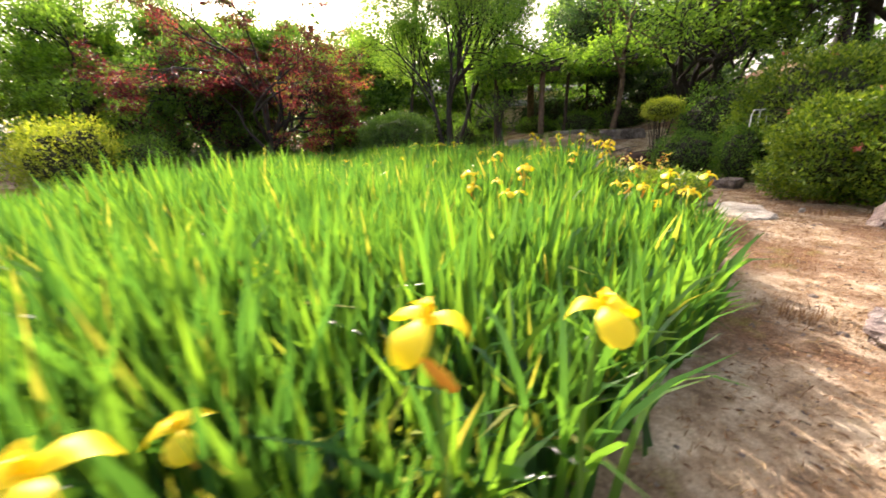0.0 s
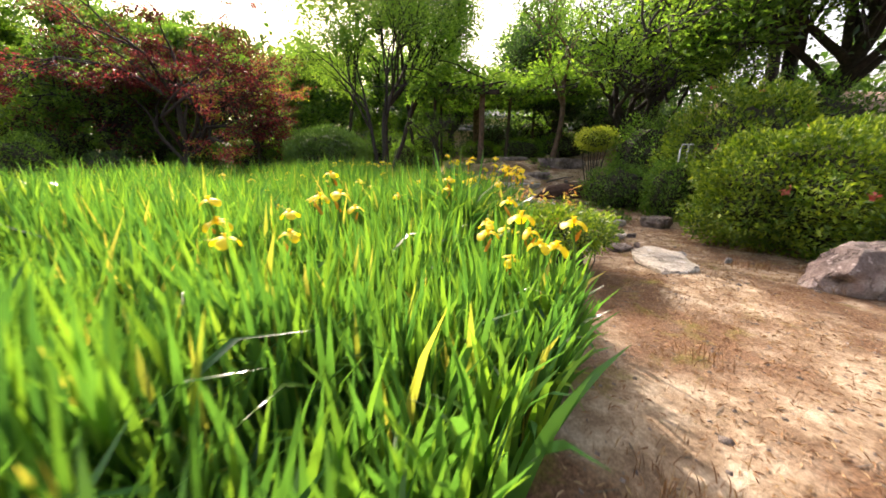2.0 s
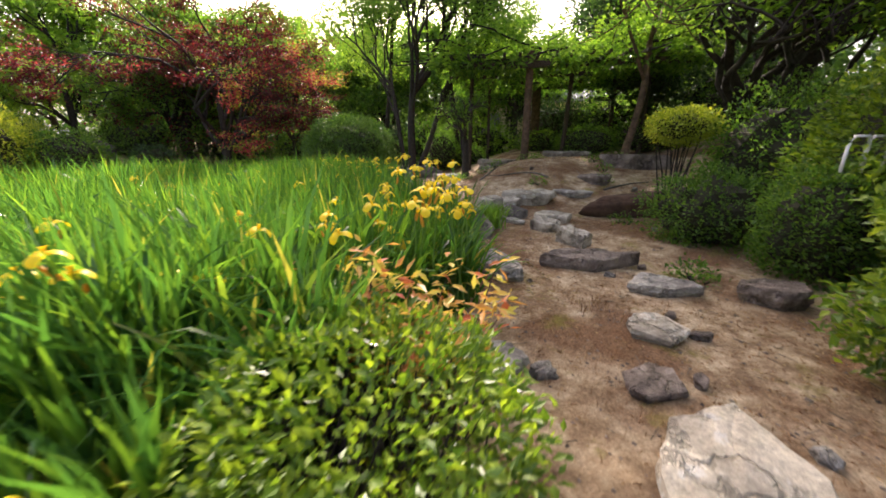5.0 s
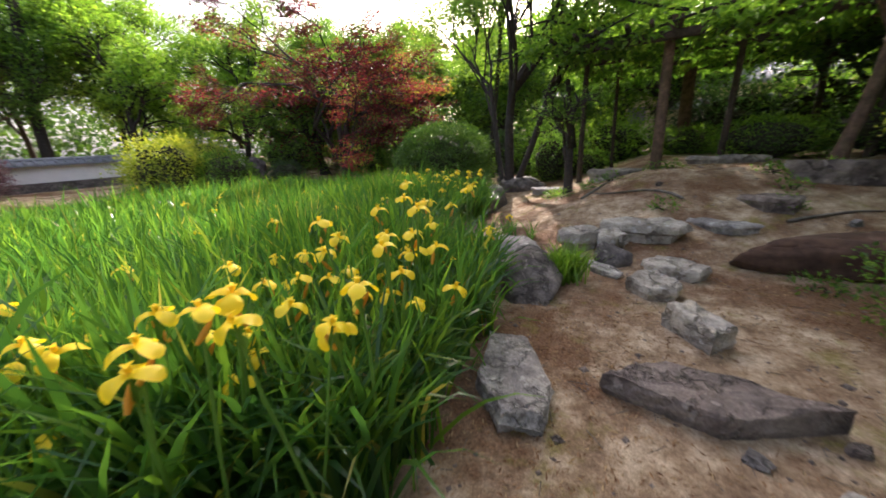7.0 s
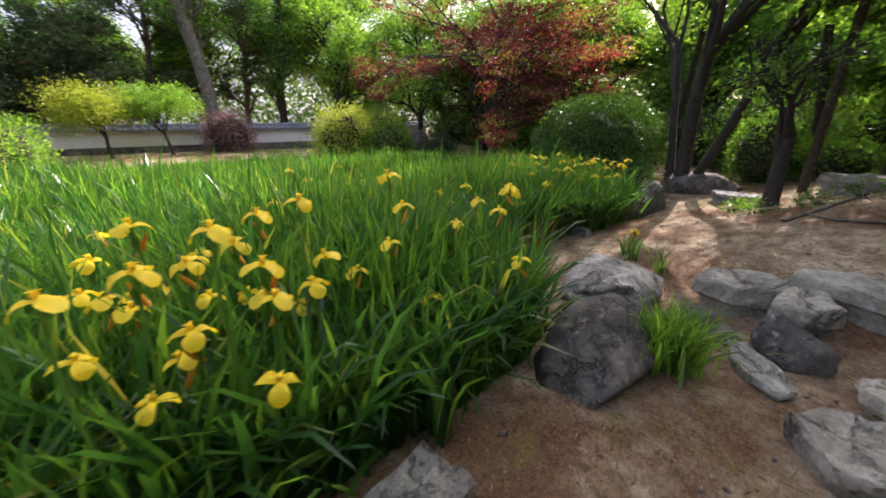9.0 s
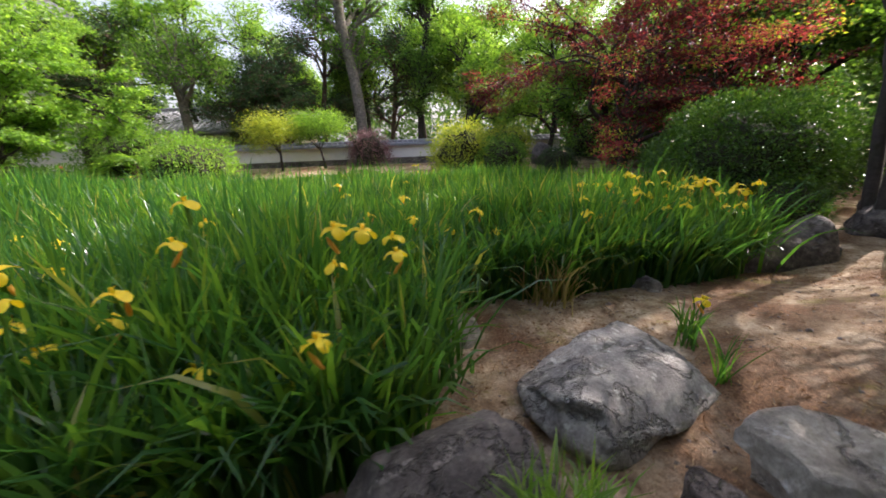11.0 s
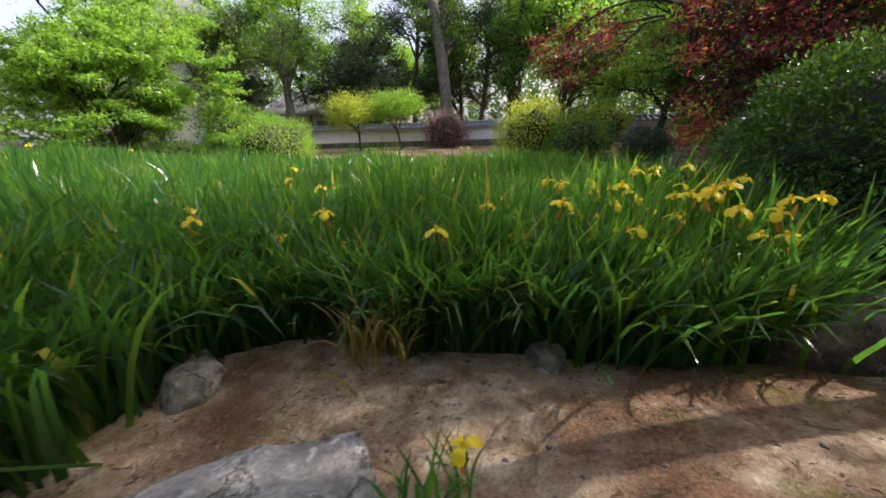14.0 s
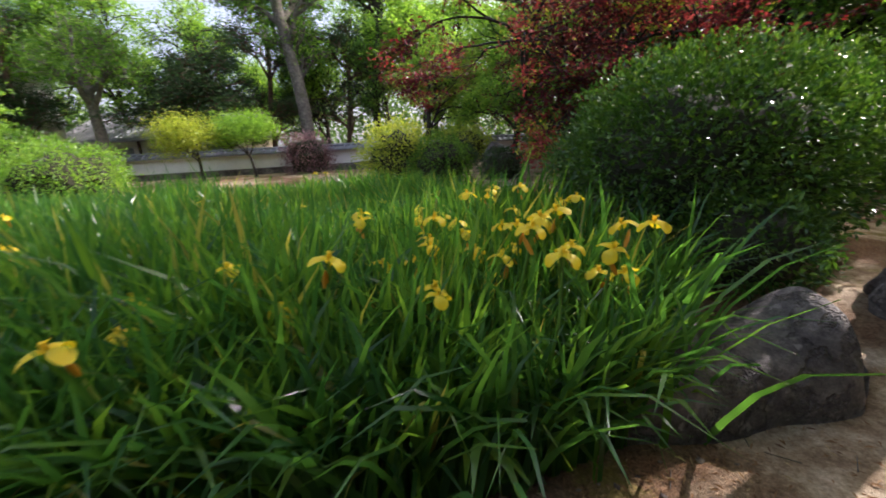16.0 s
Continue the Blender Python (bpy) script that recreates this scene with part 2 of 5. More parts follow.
def part_mesh(name, me, parent=None, label=""):
    ob = new(name, me)
    if parent is not None:
        ob.parent = parent
    return tagged(ob, label)


def part(name, bm, mat, parent=None, label="", smooth=False):
    me = bpy.data.meshes.new(name)
    bm.to_mesh(me)
    bm.free()
    me.polygons.foreach_set("use_smooth", np.full(len(me.polygons), smooth))
    me.materials.append(mat)
    return part_mesh(name, me, parent, label)


def thing(name, x, y, z, label, category, group="", kind="", rz=0.0):
    ob = new(name)
    ob.empty_display_size = 0.1
    ob.matrix_world = pose(x, y, z, 0, 0, rz)
    return tagged(ob, label, category, group, kind)


def unit(v):
    return v / np.maximum(np.linalg.norm(v, axis=-1, keepdims=True), 1e-9)


def leaf_mesh(name, at, axis, size, mat, width=0.45, fold=0.25, droop=0.0):
    """One folded leaf for each point: base, two sides and a tip."""
    n = len(at)
    axis = unit(axis)
    side = unit(np.cross(axis, unit(rng.normal(size=(n, 3)) * 0.6 + [0, 0, 1])))
    up = np.cross(side, axis)
    size = np.broadcast_to(np.asarray(size, float), (n,))[:, None] * rng.uniform(0.65, 1.25, (n, 1))
    mid = at + axis * size * 0.45
    v = np.stack([at, mid + side * size * width * 0.5 + up * size * fold * 0.4,
                  at + axis * size - np.array([0, 0, 1]) * size * droop, mid - side * size * width * 0.5 + up * size * fold * 0.4], 1)
    base = np.arange(n)[:, None] * 4
    return mesh_from(name, v.reshape(-1, 3), [np.concatenate([base + [0, 1, 2], base + [0, 2, 3]])], mat)


def tubes(name, strands, mat, sides=6):
    """strands: list of (points (k,3), radii (k,)) drawn as tapering tubes."""
    verts, faces, count = [], [], 0
    ring = np.linspace(0, 2 * np.pi, sides, endpoint=False)
    for pts, rad in strands:
        pts, rad = np.asarray(pts, float), np.asarray(rad, float)
        d = unit(np.gradient(pts, axis=0))
        ref = np.where(np.abs(d[:, 2:3]) > 0.9, [[1.0, 0, 0]], [[0, 0, 1.0]])
        u = unit(np.cross(d, ref))
        w = np.cross(d, u)
        r = pts[:, None] + rad[:, None, None] * (np.cos(ring)[None, :, None] * u[:, None] + np.sin(ring)[None, :, None] * w[:, None])
        verts.append(r.reshape(-1, 3))
        k = len(pts)
        a = (np.arange(k - 1)[:, None] * sides + np.arange(sides)).ravel()
        b = (np.arange(k - 1)[:, None] * sides + (np.arange(sides) + 1) % sides).ravel()
        faces.append(np.stack([a, b, b + sides, a + sides], 1) + count)
        count += k * sides
    return mesh_from(name, np.concatenate(verts), [np.concatenate(faces)], mat, True)


def box_bm(bm, cx, cy, cz, sx, sy, sz, rz=0.0, bev=0.0):
    res = bmesh.ops.create_cube(bm, size=1.0, matrix=pose(cx, cy, cz, 0, 0, rz) @ Matrix.Diagonal((sx, sy, sz, 1)))
    if bev:
        edges = {e for v in res["verts"] for e in v.link_edges}
        bmesh.ops.bevel(bm, geom=list(edges), offset=bev, segments=2, affect="EDGES")


# ---- ground ----
def smooth01(v):
    v = np.clip(v, 0, 1)
    return v * v * (3 - 2 * v)


EDGE = [(-9.0, -8.6), (-3.62, -6.19), (-2.51, -5.3), (-2.0, -4.4), (-1.32, -3.52), (-0.68, -2.94), (-0.07, -2.49), (0.61, -1.57), (0.83, -0.94), (0.76, -0.43), (0.97, 0.66), (1.0, 1.3), (1.4, 2.05), (1.28, 3.0), (1.15, 3.7), (1.0, 4.3), (0.55, 4.6), (-0.35, 4.75), (-0.7, 5.3), (-0.6, 6.0), (-0.62, 6.6), (-0.6, 7.4), (-0.75, 8.1), (-1.4, 8.75), (-2.2, 9.0), (-4.4, 8.6), (-6.6, 8.3), (-8.8, 7.2), (-10.5, 5.4), (-11.4, 2.0), (-11.4, -2.0), (-11.0, -5.2), (-9.8, -7.4)]
EDGE_A = np.array(EDGE)


def bed_inside(x, y):
    """Signed distance to the iris bed's rim: above 0 inside."""
    p = np.stack([np.asarray(x, float), np.asarray(y, float)], -1)
    a, b = EDGE_A, np.roll(EDGE_A, -1, 0)
    best = np.full(p.shape[:-1], 1e9)
    inside = np.zeros(p.shape[:-1], bool)
    for (ax, ay), (bx, by) in zip(a, b):
        d = np.array([bx - ax, by - ay])
        s = np.clip(((p - [ax, ay]) @ d) / (d @ d), 0, 1)
        best = np.minimum(best, np.linalg.norm(p - [ax, ay] - s[..., None] * d, axis=-1))
        cross = (ay > p[..., 1]) != (by > p[..., 1])
        with np.errstate(divide="ignore", invalid="ignore"):
            xi = ax + (p[..., 1] - ay) * (bx - ax) / (by - ay)
        inside ^= cross & (p[..., 0] < xi)
    return np.where(inside, best, -best)


def lump(x, y):
    return (np.sin(x * 2.1 + 0.7 * y) * np.sin(y * 1.7 - 0.5 * x) * 0.02 + np.sin(x * 5.3 + 1.3) * np.sin(y * 4.7 + 0.4 * x) * 0.008
            + np.sin(x * 11.3 - y * 3) * np.sin(y * 12.1) * 0.004)


def ground_z(x, y):
    x, y = np.asarray(x, float), np.asarray(y, float)
    z = -0.06 * smooth01((y - 3) / 2) * smooth01((2.5 - x) / 1.5) + 0 * x
    z = z + 0.82 * smooth01((y - 5.3) / 3.0) * smooth01((x + 0.9) / 3.6) + 0.25 * smooth01((y - 8.2) / 2.2) * smooth01((2.2 - x) / 3.0)
    z = z + 2.2 * smooth01((x - 4.6) / 8) * smooth01((10 - y) / 3 + 1) * smooth01((y + 8) / 5)
    z = z + 0.45 * smooth01((-11.5 - x) / 5) + 0.25 * smooth01((-5.2 - y) / 6) * smooth01((-6 - x) / 4)
    z = z + (0.15 - 0.045 * (np.clip(x, -4, 6) - 1.25)) * smooth01((1.4 - y) / 2.2) * smooth01((x + 9) / 4)
    z = z - 0.22 * smooth01(bed_inside(x, y) / 0.35)
    return z + lump(x, y) * np.exp(-(x * x + y * y) / 900)


def gz(x, y):
    return float(ground_z(np.array([x]), np.array([y]))[0])


def axis_steps(lo, hi, fine):
    core = np.arange(lo, hi + fine / 2, fine)
    out = np.cumsum(np.geomspace(fine * 1.3, 160, 34))
    return np.concatenate([lo - out[::-1], core, hi + out])


gx, gy = axis_steps(-5.5, 6.0, 0.09), axis_steps(-7.0, 11.5, 0.09)
XX, YY = np.meshgrid(gx, gy)
ZZ = ground_z(XX, YY)
nx, ny = len(gx), len(gy)
ii = (np.arange(ny - 1)[:, None] * nx + np.arange(nx - 1)).ravel()
ground = part_mesh("ground", mesh_from("ground", np.stack([XX, YY, ZZ], -1).reshape(-1, 3), [np.stack([ii, ii + 1, ii + nx + 1, ii + nx], 1)], SOIL, True))
tagged(ground, "dry sandy garden soil with leaf litter and moss", "ground", kind="structure")


# ---- plants ----
def limb(p, d, length, wobble, k=5, sag=0.0):
    pts = [np.array(p, float)]
    d = np.array(d, float)
    for _ in range(k - 1):
        d = unit(d + rng.normal(size=3) * wobble + np.array([0, 0, -sag]))
        pts.append(pts[-1] + d * length / (k - 1))
    return np.array(pts), d


def grow(p, d, length, radius, depth, spread, strands, tips, wobble=0.12, rise=0.12, shrink=0.74, kids=(2, 4), flat=1.0):
    pts, d = limb(p, d, length, wobble)
    strands.append((pts, np.linspace(radius, radius * 0.66, len(pts))))
    if depth == 0:
        tips.extend((q, d) for q in pts[1:])
        return
    if depth <= 2:
        tips.append((pts[3], d))
    for n in range(rng.integers(*kids, endpoint=True)):
        off = rng.normal(size=3)
        off -= d * (off @ d)
        nd = unit(d + unit(off) * spread * rng.uniform(0.6, 1.3) + np.array([0, 0, rise]))
        nd[2] *= flat
        start = pts[-1] if n < 2 else pts[rng.integers(2, len(pts))]
        grow(start, unit(nd), length * shrink * rng.uniform(0.8, 1.15), radius * 0.62, depth - 1, spread, strands, tips, wobble, rise, shrink, kids, flat)


def tree(name, label, x, y, stems, leaf, leaves, size, puff, bark=BARK, category="tree", width=0.5, accents=(), droop=0.15, flatten=0.7, sink=0.08, base_z=None, group="", clear=0.0):
    """stems: list of dicts for grow(); leaves scattered round every twig."""
    z = gz(x, y) - sink if base_z is None else base_z
    strands, tips = [], []
    starts = []
    for s in stems:
        starts.append(len(strands))
        s = dict(s)
        trunk_len, lean, rad = s.pop("trunk"), s.pop("lean"), s.pop("radius")
        off = s.pop("off", (0, 0))
        pts, d = limb((off[0], off[1], 0), unit(np.array([lean[0], lean[1], 1.0])), trunk_len, 0.06, 7)
        rr = np.linspace(rad * 1.0, rad * 0.72, 7)
        rr[0] *= 1.35
        strands.append((pts, rr))
        along = s.pop("along", 0.5)
        for n in range(s.pop("boughs", 3)):
            off = rng.normal(size=3)
            off[2] = abs(off[2]) * 0.3
            nd = unit(d * s.get("ahead", 0.8) + unit(off) * s["spread"])
            g = {k: v for k, v in s.items() if k != "ahead"}
            f = 6 * (1 if n == 0 else rng.uniform(along, 1))
            start = pts[int(f)] + (pts[min(6, int(f) + 1)] - pts[int(f)]) * (f - int(f))
            ln = g.pop("length")
            grow(start, nd, ln * rng.uniform(0.7, 1.1), rad * 0.5, g.pop("depth"), g.pop("spread"), strands, tips, **g)
    ob = thing(name, x, y, z, label, category, group)
    for a, e in zip(starts, starts[1:] + [len(strands)]):
        thick = [s for i, s in enumerate(strands[a:e]) if s[1][0] > 0.006 and (i == 0 or s[1][0] > 0.08 or s[0][:, 2].mean() > clear * 0.9)]
        part_mesh("trunk", tubes("trunk", thick, bark, 7), ob)
    tips = [t for t in tips if t[0][2] > clear] or tips
    tp = np.array([t[0] for t in tips])
    td = np.array([t[1] for t in tips])
    kinds = [(leaf, 1.0, "crown", "")] + list(accents)
    pick = rng.random(len(tp))
    lo = 0.0
    total = sum(k[1] for k in kinds)
    for mat, share, pname, plabel in kinds:
        sel = np.where((pick >= lo) & (pick < lo + share / total))[0]
        lo += share / total
        if not len(sel):
            continue
        n = int(leaves * share / total)
        idx = rng.choice(sel, n)
        o = rng.normal(size=(n, 3)) * puff
        o[:, 2] *= flatten
        part_mesh(pname, leaf_mesh(pname, tp[idx] + o, td[idx] * 0.4 + rng.normal(size=(n, 3)) * [1, 1, 0.6], size, mat, width, 0.25, droop), ob, plabel)
    return ob


def lobe(u, seed, amount):
    """Uneven radius of a clipped shrub in the direction u."""
    s = seed * 1.7
    return 1 + amount * (np.sin(u[:, 0] * 5 + s) * np.sin(u[:, 1] * 6 - s) + 0.6 * np.sin(u[:, 2] * 9 + u[:, 0] * 7 + 2 * s) + 0.5 * np.sin(u[:, 1] * 13 + s))


def shrub(name, label, x, y, rx, ry, height, leaf, leaves, size, seed=1.0, skirt=0.0, uneven=0.07, flowers=None, base=None, category="shrub",
          power=1.0, shoots=0.06, twigs=14, width=0.5, group="", core=True, foot=0.12, twig=1.0):
    """A clipped bush: twigs, a solid inner mass coloured dark as shaded depth, and a skin of leaves over an uneven
    dome. skirt: bare height under the leaves.
    """
    z = gz(x, y) - 0.03 if base is None else base
    ob = thing(name, x, y, z, label, category, group)
    half = (height - skirt) / 2 if skirt else height * 0.56
    mid = skirt + half if skirt else height - half
    n = leaves
    u = unit(rng.normal(size=(n, 3)))
    u[:, 2] = np.sign(u[:, 2]) * np.abs(u[:, 2]) ** power
    r = lobe(u, seed, uneven)[:, None] * np.where(rng.random((n, 1)) < 0.72, rng.uniform(0.92, 1.02, (n, 1)), rng.uniform(0.72, 0.95, (n, 1)))
    p = u * r * [rx, ry, half] + [0, 0, mid] + rng.normal(size=(n, 3)) * shoots * 0.5
    keep = p[:, 2] > max(0.02, skirt * 0.8)
    p, u = p[keep], u[keep]
    part_mesh("foliage", leaf_mesh("foliage", p, u * 0.9 + rng.normal(size=p.shape) * 0.75 + [0, 0, 0.25], size, leaf, width, 0.3), ob)
    # added solid body: stops see-through, its dark colour painting the inner shade
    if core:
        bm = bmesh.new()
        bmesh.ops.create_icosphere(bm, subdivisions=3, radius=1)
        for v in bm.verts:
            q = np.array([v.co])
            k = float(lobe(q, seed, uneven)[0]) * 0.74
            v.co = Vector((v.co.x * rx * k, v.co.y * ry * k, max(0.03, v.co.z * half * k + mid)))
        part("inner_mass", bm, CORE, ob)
    st = []
    for _ in range(twigs):
        a, q = rng.uniform(0, 6.28), rng.uniform(0.0, 0.8)
        end = np.array([math.cos(a) * rx * q, math.sin(a) * ry * q, mid])
        s = np.array([math.cos(a) * rx * foot * rng.uniform(0.3, 1), math.sin(a) * ry * foot * rng.uniform(0.3, 1), -0.03])
        m = (s + end) / 2 + rng.normal(size=3) * 0.04
        st.append((np.array([s, m, end]), [0.014 * twig, 0.011 * twig, 0.006 * twig]))
    part_mesh("stem_cluster", tubes("stem_cluster", st, BARK, 5), ob)
    if flowers:
        fm, fn, fs = flowers
        for _ in range(fn):
            c = unit(rng.normal(size=3))
            c[2] = abs(c[2])
            c = c * [rx, ry, half] * float(lobe(c[None], seed, uneven)[0]) * 1.02 + [0, 0, mid]
            ax = rng.normal(size=(14, 3)) + unit(c - [0, 0, mid]) * 0.8
            part_mesh("blossom", leaf_mesh("blossom", np.repeat(c[None], 14, 0), ax, fs, fm, 0.8, 0.2), ob)
    return ob


def rock(name, label, x, y, sx, sy, sz, rz, mat, seed, flat=0.6, sink=0.25, rough=0.16, cuts=5, tilt=(0, 0), z=None):
    """A weathered stone: a lumpy block with sheared faces, sunk into the soil."""
    r = random.Random(seed)
    bm = bmesh.new()
    bmesh.ops.create_icosphere(bm, subdivisions=4 if max(sx, sy) > 0.5 and x > -5 else 3, radius=1)
    planes = [(Vector((r.uniform(-1, 1), r.uniform(-1, 1), r.uniform(-0.2, 0.8))).normalized(), r.uniform(0.6, 0.86)) for _ in range(cuts + 2)]
    planes.append((Vector((r.uniform(-0.12, 0.12), r.uniform(-0.12, 0.12), 1)).normalized(), flat))
    o = Vector((seed * 3.1, seed * 1.7, 0))
    for v in bm.verts:
        c = v.co.copy()
        m = max(abs(c.x), abs(c.y), abs(c.z))
        c = c.lerp(c / m * 0.8, 0.8)
        c *= 1 + rough * noise.noise(c * 1.4 + o) * 2
        for nrm, d in planes:
            e = c.dot(nrm) - d
            if e > 0:
                c -= nrm * e * 0.97
        c += c.normalized() * (noise.noise(c * 4 + o) * 0.05 + noise.noise(c * 9 + o) * 0.045 + abs(noise.noise(c * 2.2 - o)) * 0.06) * rough * 5
        v.co = c
    lo, hi = min(v.co.z for v in bm.verts), max(v.co.z for v in bm.verts)
    wx, wy = max(abs(v.co.x) for v in bm.verts), max(abs(v.co.y) for v in bm.verts)
    for v in bm.verts:
        v.co = Vector((v.co.x / wx * sx / 2, v.co.y / wy * sy / 2, ((v.co.z - lo) / (hi - lo)) * sz * (1 + sink) - sz * sink))
    ob = part(name, bm, mat, smooth=False)
    me = ob.data
    me.polygons.foreach_set("use_smooth", np.full(len(me.polygons), True))
    ob.matrix_world = pose(x, y, gz(x, y) if z is None else z, tilt[0], tilt[1], rz)
    return tagged(ob, label, "rock")


def slab(name, label, x, y, sx, sy, sz, rz, mat, seed, tilt=(0, 0), corners=6, under=0.9, layers=2):
    """A flat-topped split stone: an irregular outline, ragged sides and a slightly uneven top."""
    r = random.Random(seed)
    ang = sorted((k + r.uniform(-0.32, 0.32)) * 2 * math.pi / corners for k in range(corners))
    poly = [Vector((math.cos(a), math.sin(a), 0)) * r.uniform(0.82, 1.12) for a in ang]
    m = 48
    per = m // corners
    out = [poly[k].lerp(poly[(k + 1) % corners], j / per) for k in range(corners) for j in range(per)]
    m = len(out)
    o = Vector((seed * 2.3, seed * 0.7, seed * 1.1))
    rings = [(under, -0.6), (under, 0.0), (under + 0.05, 0.35), (1.0, 0.5), (0.985, 0.8), (0.95, 0.96), (0.85, 1.0), (0.6, 1.0), (0.3, 1.0)]
    bm = bmesh.new()
    rows = []
    for k, (s, h) in enumerate(rings):
        row = []
        for v in out:
            p = v * s
            q = Vector((p.x * 2.5, p.y * 2.5, h * 1.5)) + o
            p = p * (1 + 0.06 * noise.noise(q * 1.6) + 0.05 * noise.noise(q * 4))
            z = h * sz + sz * (0.22 * noise.noise(q * 0.8) + 0.1 * noise.noise(q * 3)) * (1 if h > 0.7 else 0)
            row.append(bm.verts.new((p.x * sx / 2, p.y * sy / 2, z)))
        rows.append(row)
    for a, c in zip(rows, rows[1:]):
        for k in range(m):
            bm.faces.new((a[k], a[(k + 1) % m], c[(k + 1) % m], c[k]))
    mid = bm.verts.new((0, 0, sz))
    for k in range(m):
        bm.faces.new((rows[-1][k], rows[-1][(k + 1) % m], mid))
    ob = part(name, bm, mat)
    ob.matrix_world = pose(x, y, gz(x, y), tilt[0], tilt[1], rz)
    return tagged(ob, label, "stone")


# iris bed: one sheet of blades
def blades(name, x, y, height, width, bend, mat, lean=0.16, segs=5):
    n = len(x)
    z = ground_z(x, y) - 0.01
    h = height * rng.uniform(0.72, 1.08, n)
    a = rng.uniform(0, 2 * np.pi, n)
    la = rng.uniform(0, 2 * np.pi, n)
    ln = np.abs(rng.normal(0, lean, n))
    bend = bend * rng.uniform(0.4, 1.4, n)
    s = np.linspace(0, 1, segs + 1)
    out = []
    ddir = np.stack([np.cos(la), np.sin(la)], -1)
    side = np.stack([np.cos(a), np.sin(a), np.zeros(n)], -1)
    th0, th1 = ln, ln + bend
    px, pz = np.zeros(n), np.zeros(n)
    cent = []
    for k in range(segs + 1):
        cent.append((px.copy(), pz.copy()))
        th = th0 + (th1 - th0) * (s[k] ** 2.2)
        px += np.sin(th) * h / segs
        pz += np.cos(th) * h / segs
    verts = np.empty((n, 2 * segs + 1, 3))
    for k in range(segs + 1):
        cx, cz = cent[k]
        c = np.stack([x + ddir[:, 0] * cx, y + ddir[:, 1] * cx, z + cz], -1)
        if k == segs:
            verts[:, 2 * segs] = c
        else:
            w = width * (1 - 0.75 * s[k] ** 2.5) * rng.uniform(0.9, 1.1)
            verts[:, 2 * k] = c - side * (w / 2)[:, None]
            verts[:, 2 * k + 1] = c + side * (w / 2)[:, None]
    base = (np.arange(n) * (2 * segs + 1))[:, None]
    quads = np.concatenate([base + [2 * k, 2 * k + 1, 2 * k + 3, 2 * k + 2] for k in range(segs - 1)])
    tri = base + [2 * segs - 2, 2 * segs - 1, 2 * segs]
    return mesh_from(name, verts.reshape(-1, 3), [quads, tri], mat, True)


def scatter_bed(n, lo, hi, inner, outer):
    """Clumped points in the bed, between the distances inner and outer from its rim."""
    c = rng.uniform(lo, hi, (n * 6 // 14, 2))
    drop = np.sin(c[:, 0] * 3.1 + np.sin(c[:, 1] * 2.3) * 1.5) * np.sin(c[:, 1] * 3.7 + c[:, 0])
    c = c[rng.random(len(c)) < 0.8 + 0.35 * drop]
    p = (c[:, None] + rng.normal(size=(len(c), 14, 2)) * 0.07).reshape(-1, 2)
    tall = np.repeat(np.clip(rng.normal(0.97, 0.1, len(c)), 0.7, 1.2), 14)
    p = np.concatenate([p, tall[:, None]], 1)
    d = bed_inside(p[:, 0], p[:, 1])
    return p[(d > inner) & (d <= outer)]


SUNNY = 0.3      # south of this the blades stand straighter
p = scatter_bed(120000, (-11.5, -8.6), (1.5, 9.1), 0.02, 1.7)
p = p[(p[:, 0] > -6.5)]
d = bed_inside(p[:, 0], p[:, 1])
near = p[rng.random(len(p)) < np.where(p[:, 1] < SUNNY, np.where(d < 0.9, 0.6, 0.7), 0.96)]
q = scatter_bed(78000, (-11.6, -8.6), (1.5, 9.1), 1.5, 30)
q2 = scatter_bed(45000, (-11.6, -8.6), (-6.4, 9.1), 0.0, 1.6)
for nm, pts, hgt in (("iris_leaves", near, 1.0), ("iris_leaves", q, 1.0), ("iris_leaves", q2, 0.9)):
    x, y = pts[:, 0], pts[:, 1]
    patch = 0.07 * np.sin(x * 1.3 + y * 0.6) + 0.06 * np.sin(y * 2.1 - x) + 0.10 * np.sin(x * 6.1 + 2 * y) * np.sin(y * 5.3 - x)
    rim = smooth01(bed_inside(x, y) / 0.55)
    west = 1 - 0.32 * smooth01((-5.5 - x) / 4) * smooth01((y + 6) / 4)
    hh = (np.where(y < SUNNY, 0.88, 1.05) + patch) * pts[:, 2] * west * hgt * np.where(y < SUNNY, 0.66 + 0.34 * smooth01(bed_inside(x, y) / 0.7), 0.68 + 0.32 * rim)
    arch = np.where(rng.random(len(x)) < np.where(y < SUNNY, 0.24, 0.72), rng.uniform(0.9, 2.5, len(x)), rng.uniform(0.05, 0.45, len(x)))
    arch = arch + (1 - rim) * 0.35
    ob = part_mesh(nm, blades(nm, x, y, hh, rng.uniform(0.022, 0.05, len(x)), arch, IRIS, 0.16))
    tagged(ob, "dense bed of tall sword-shaped green iris leaves", "iris leaves", kind="stuff")


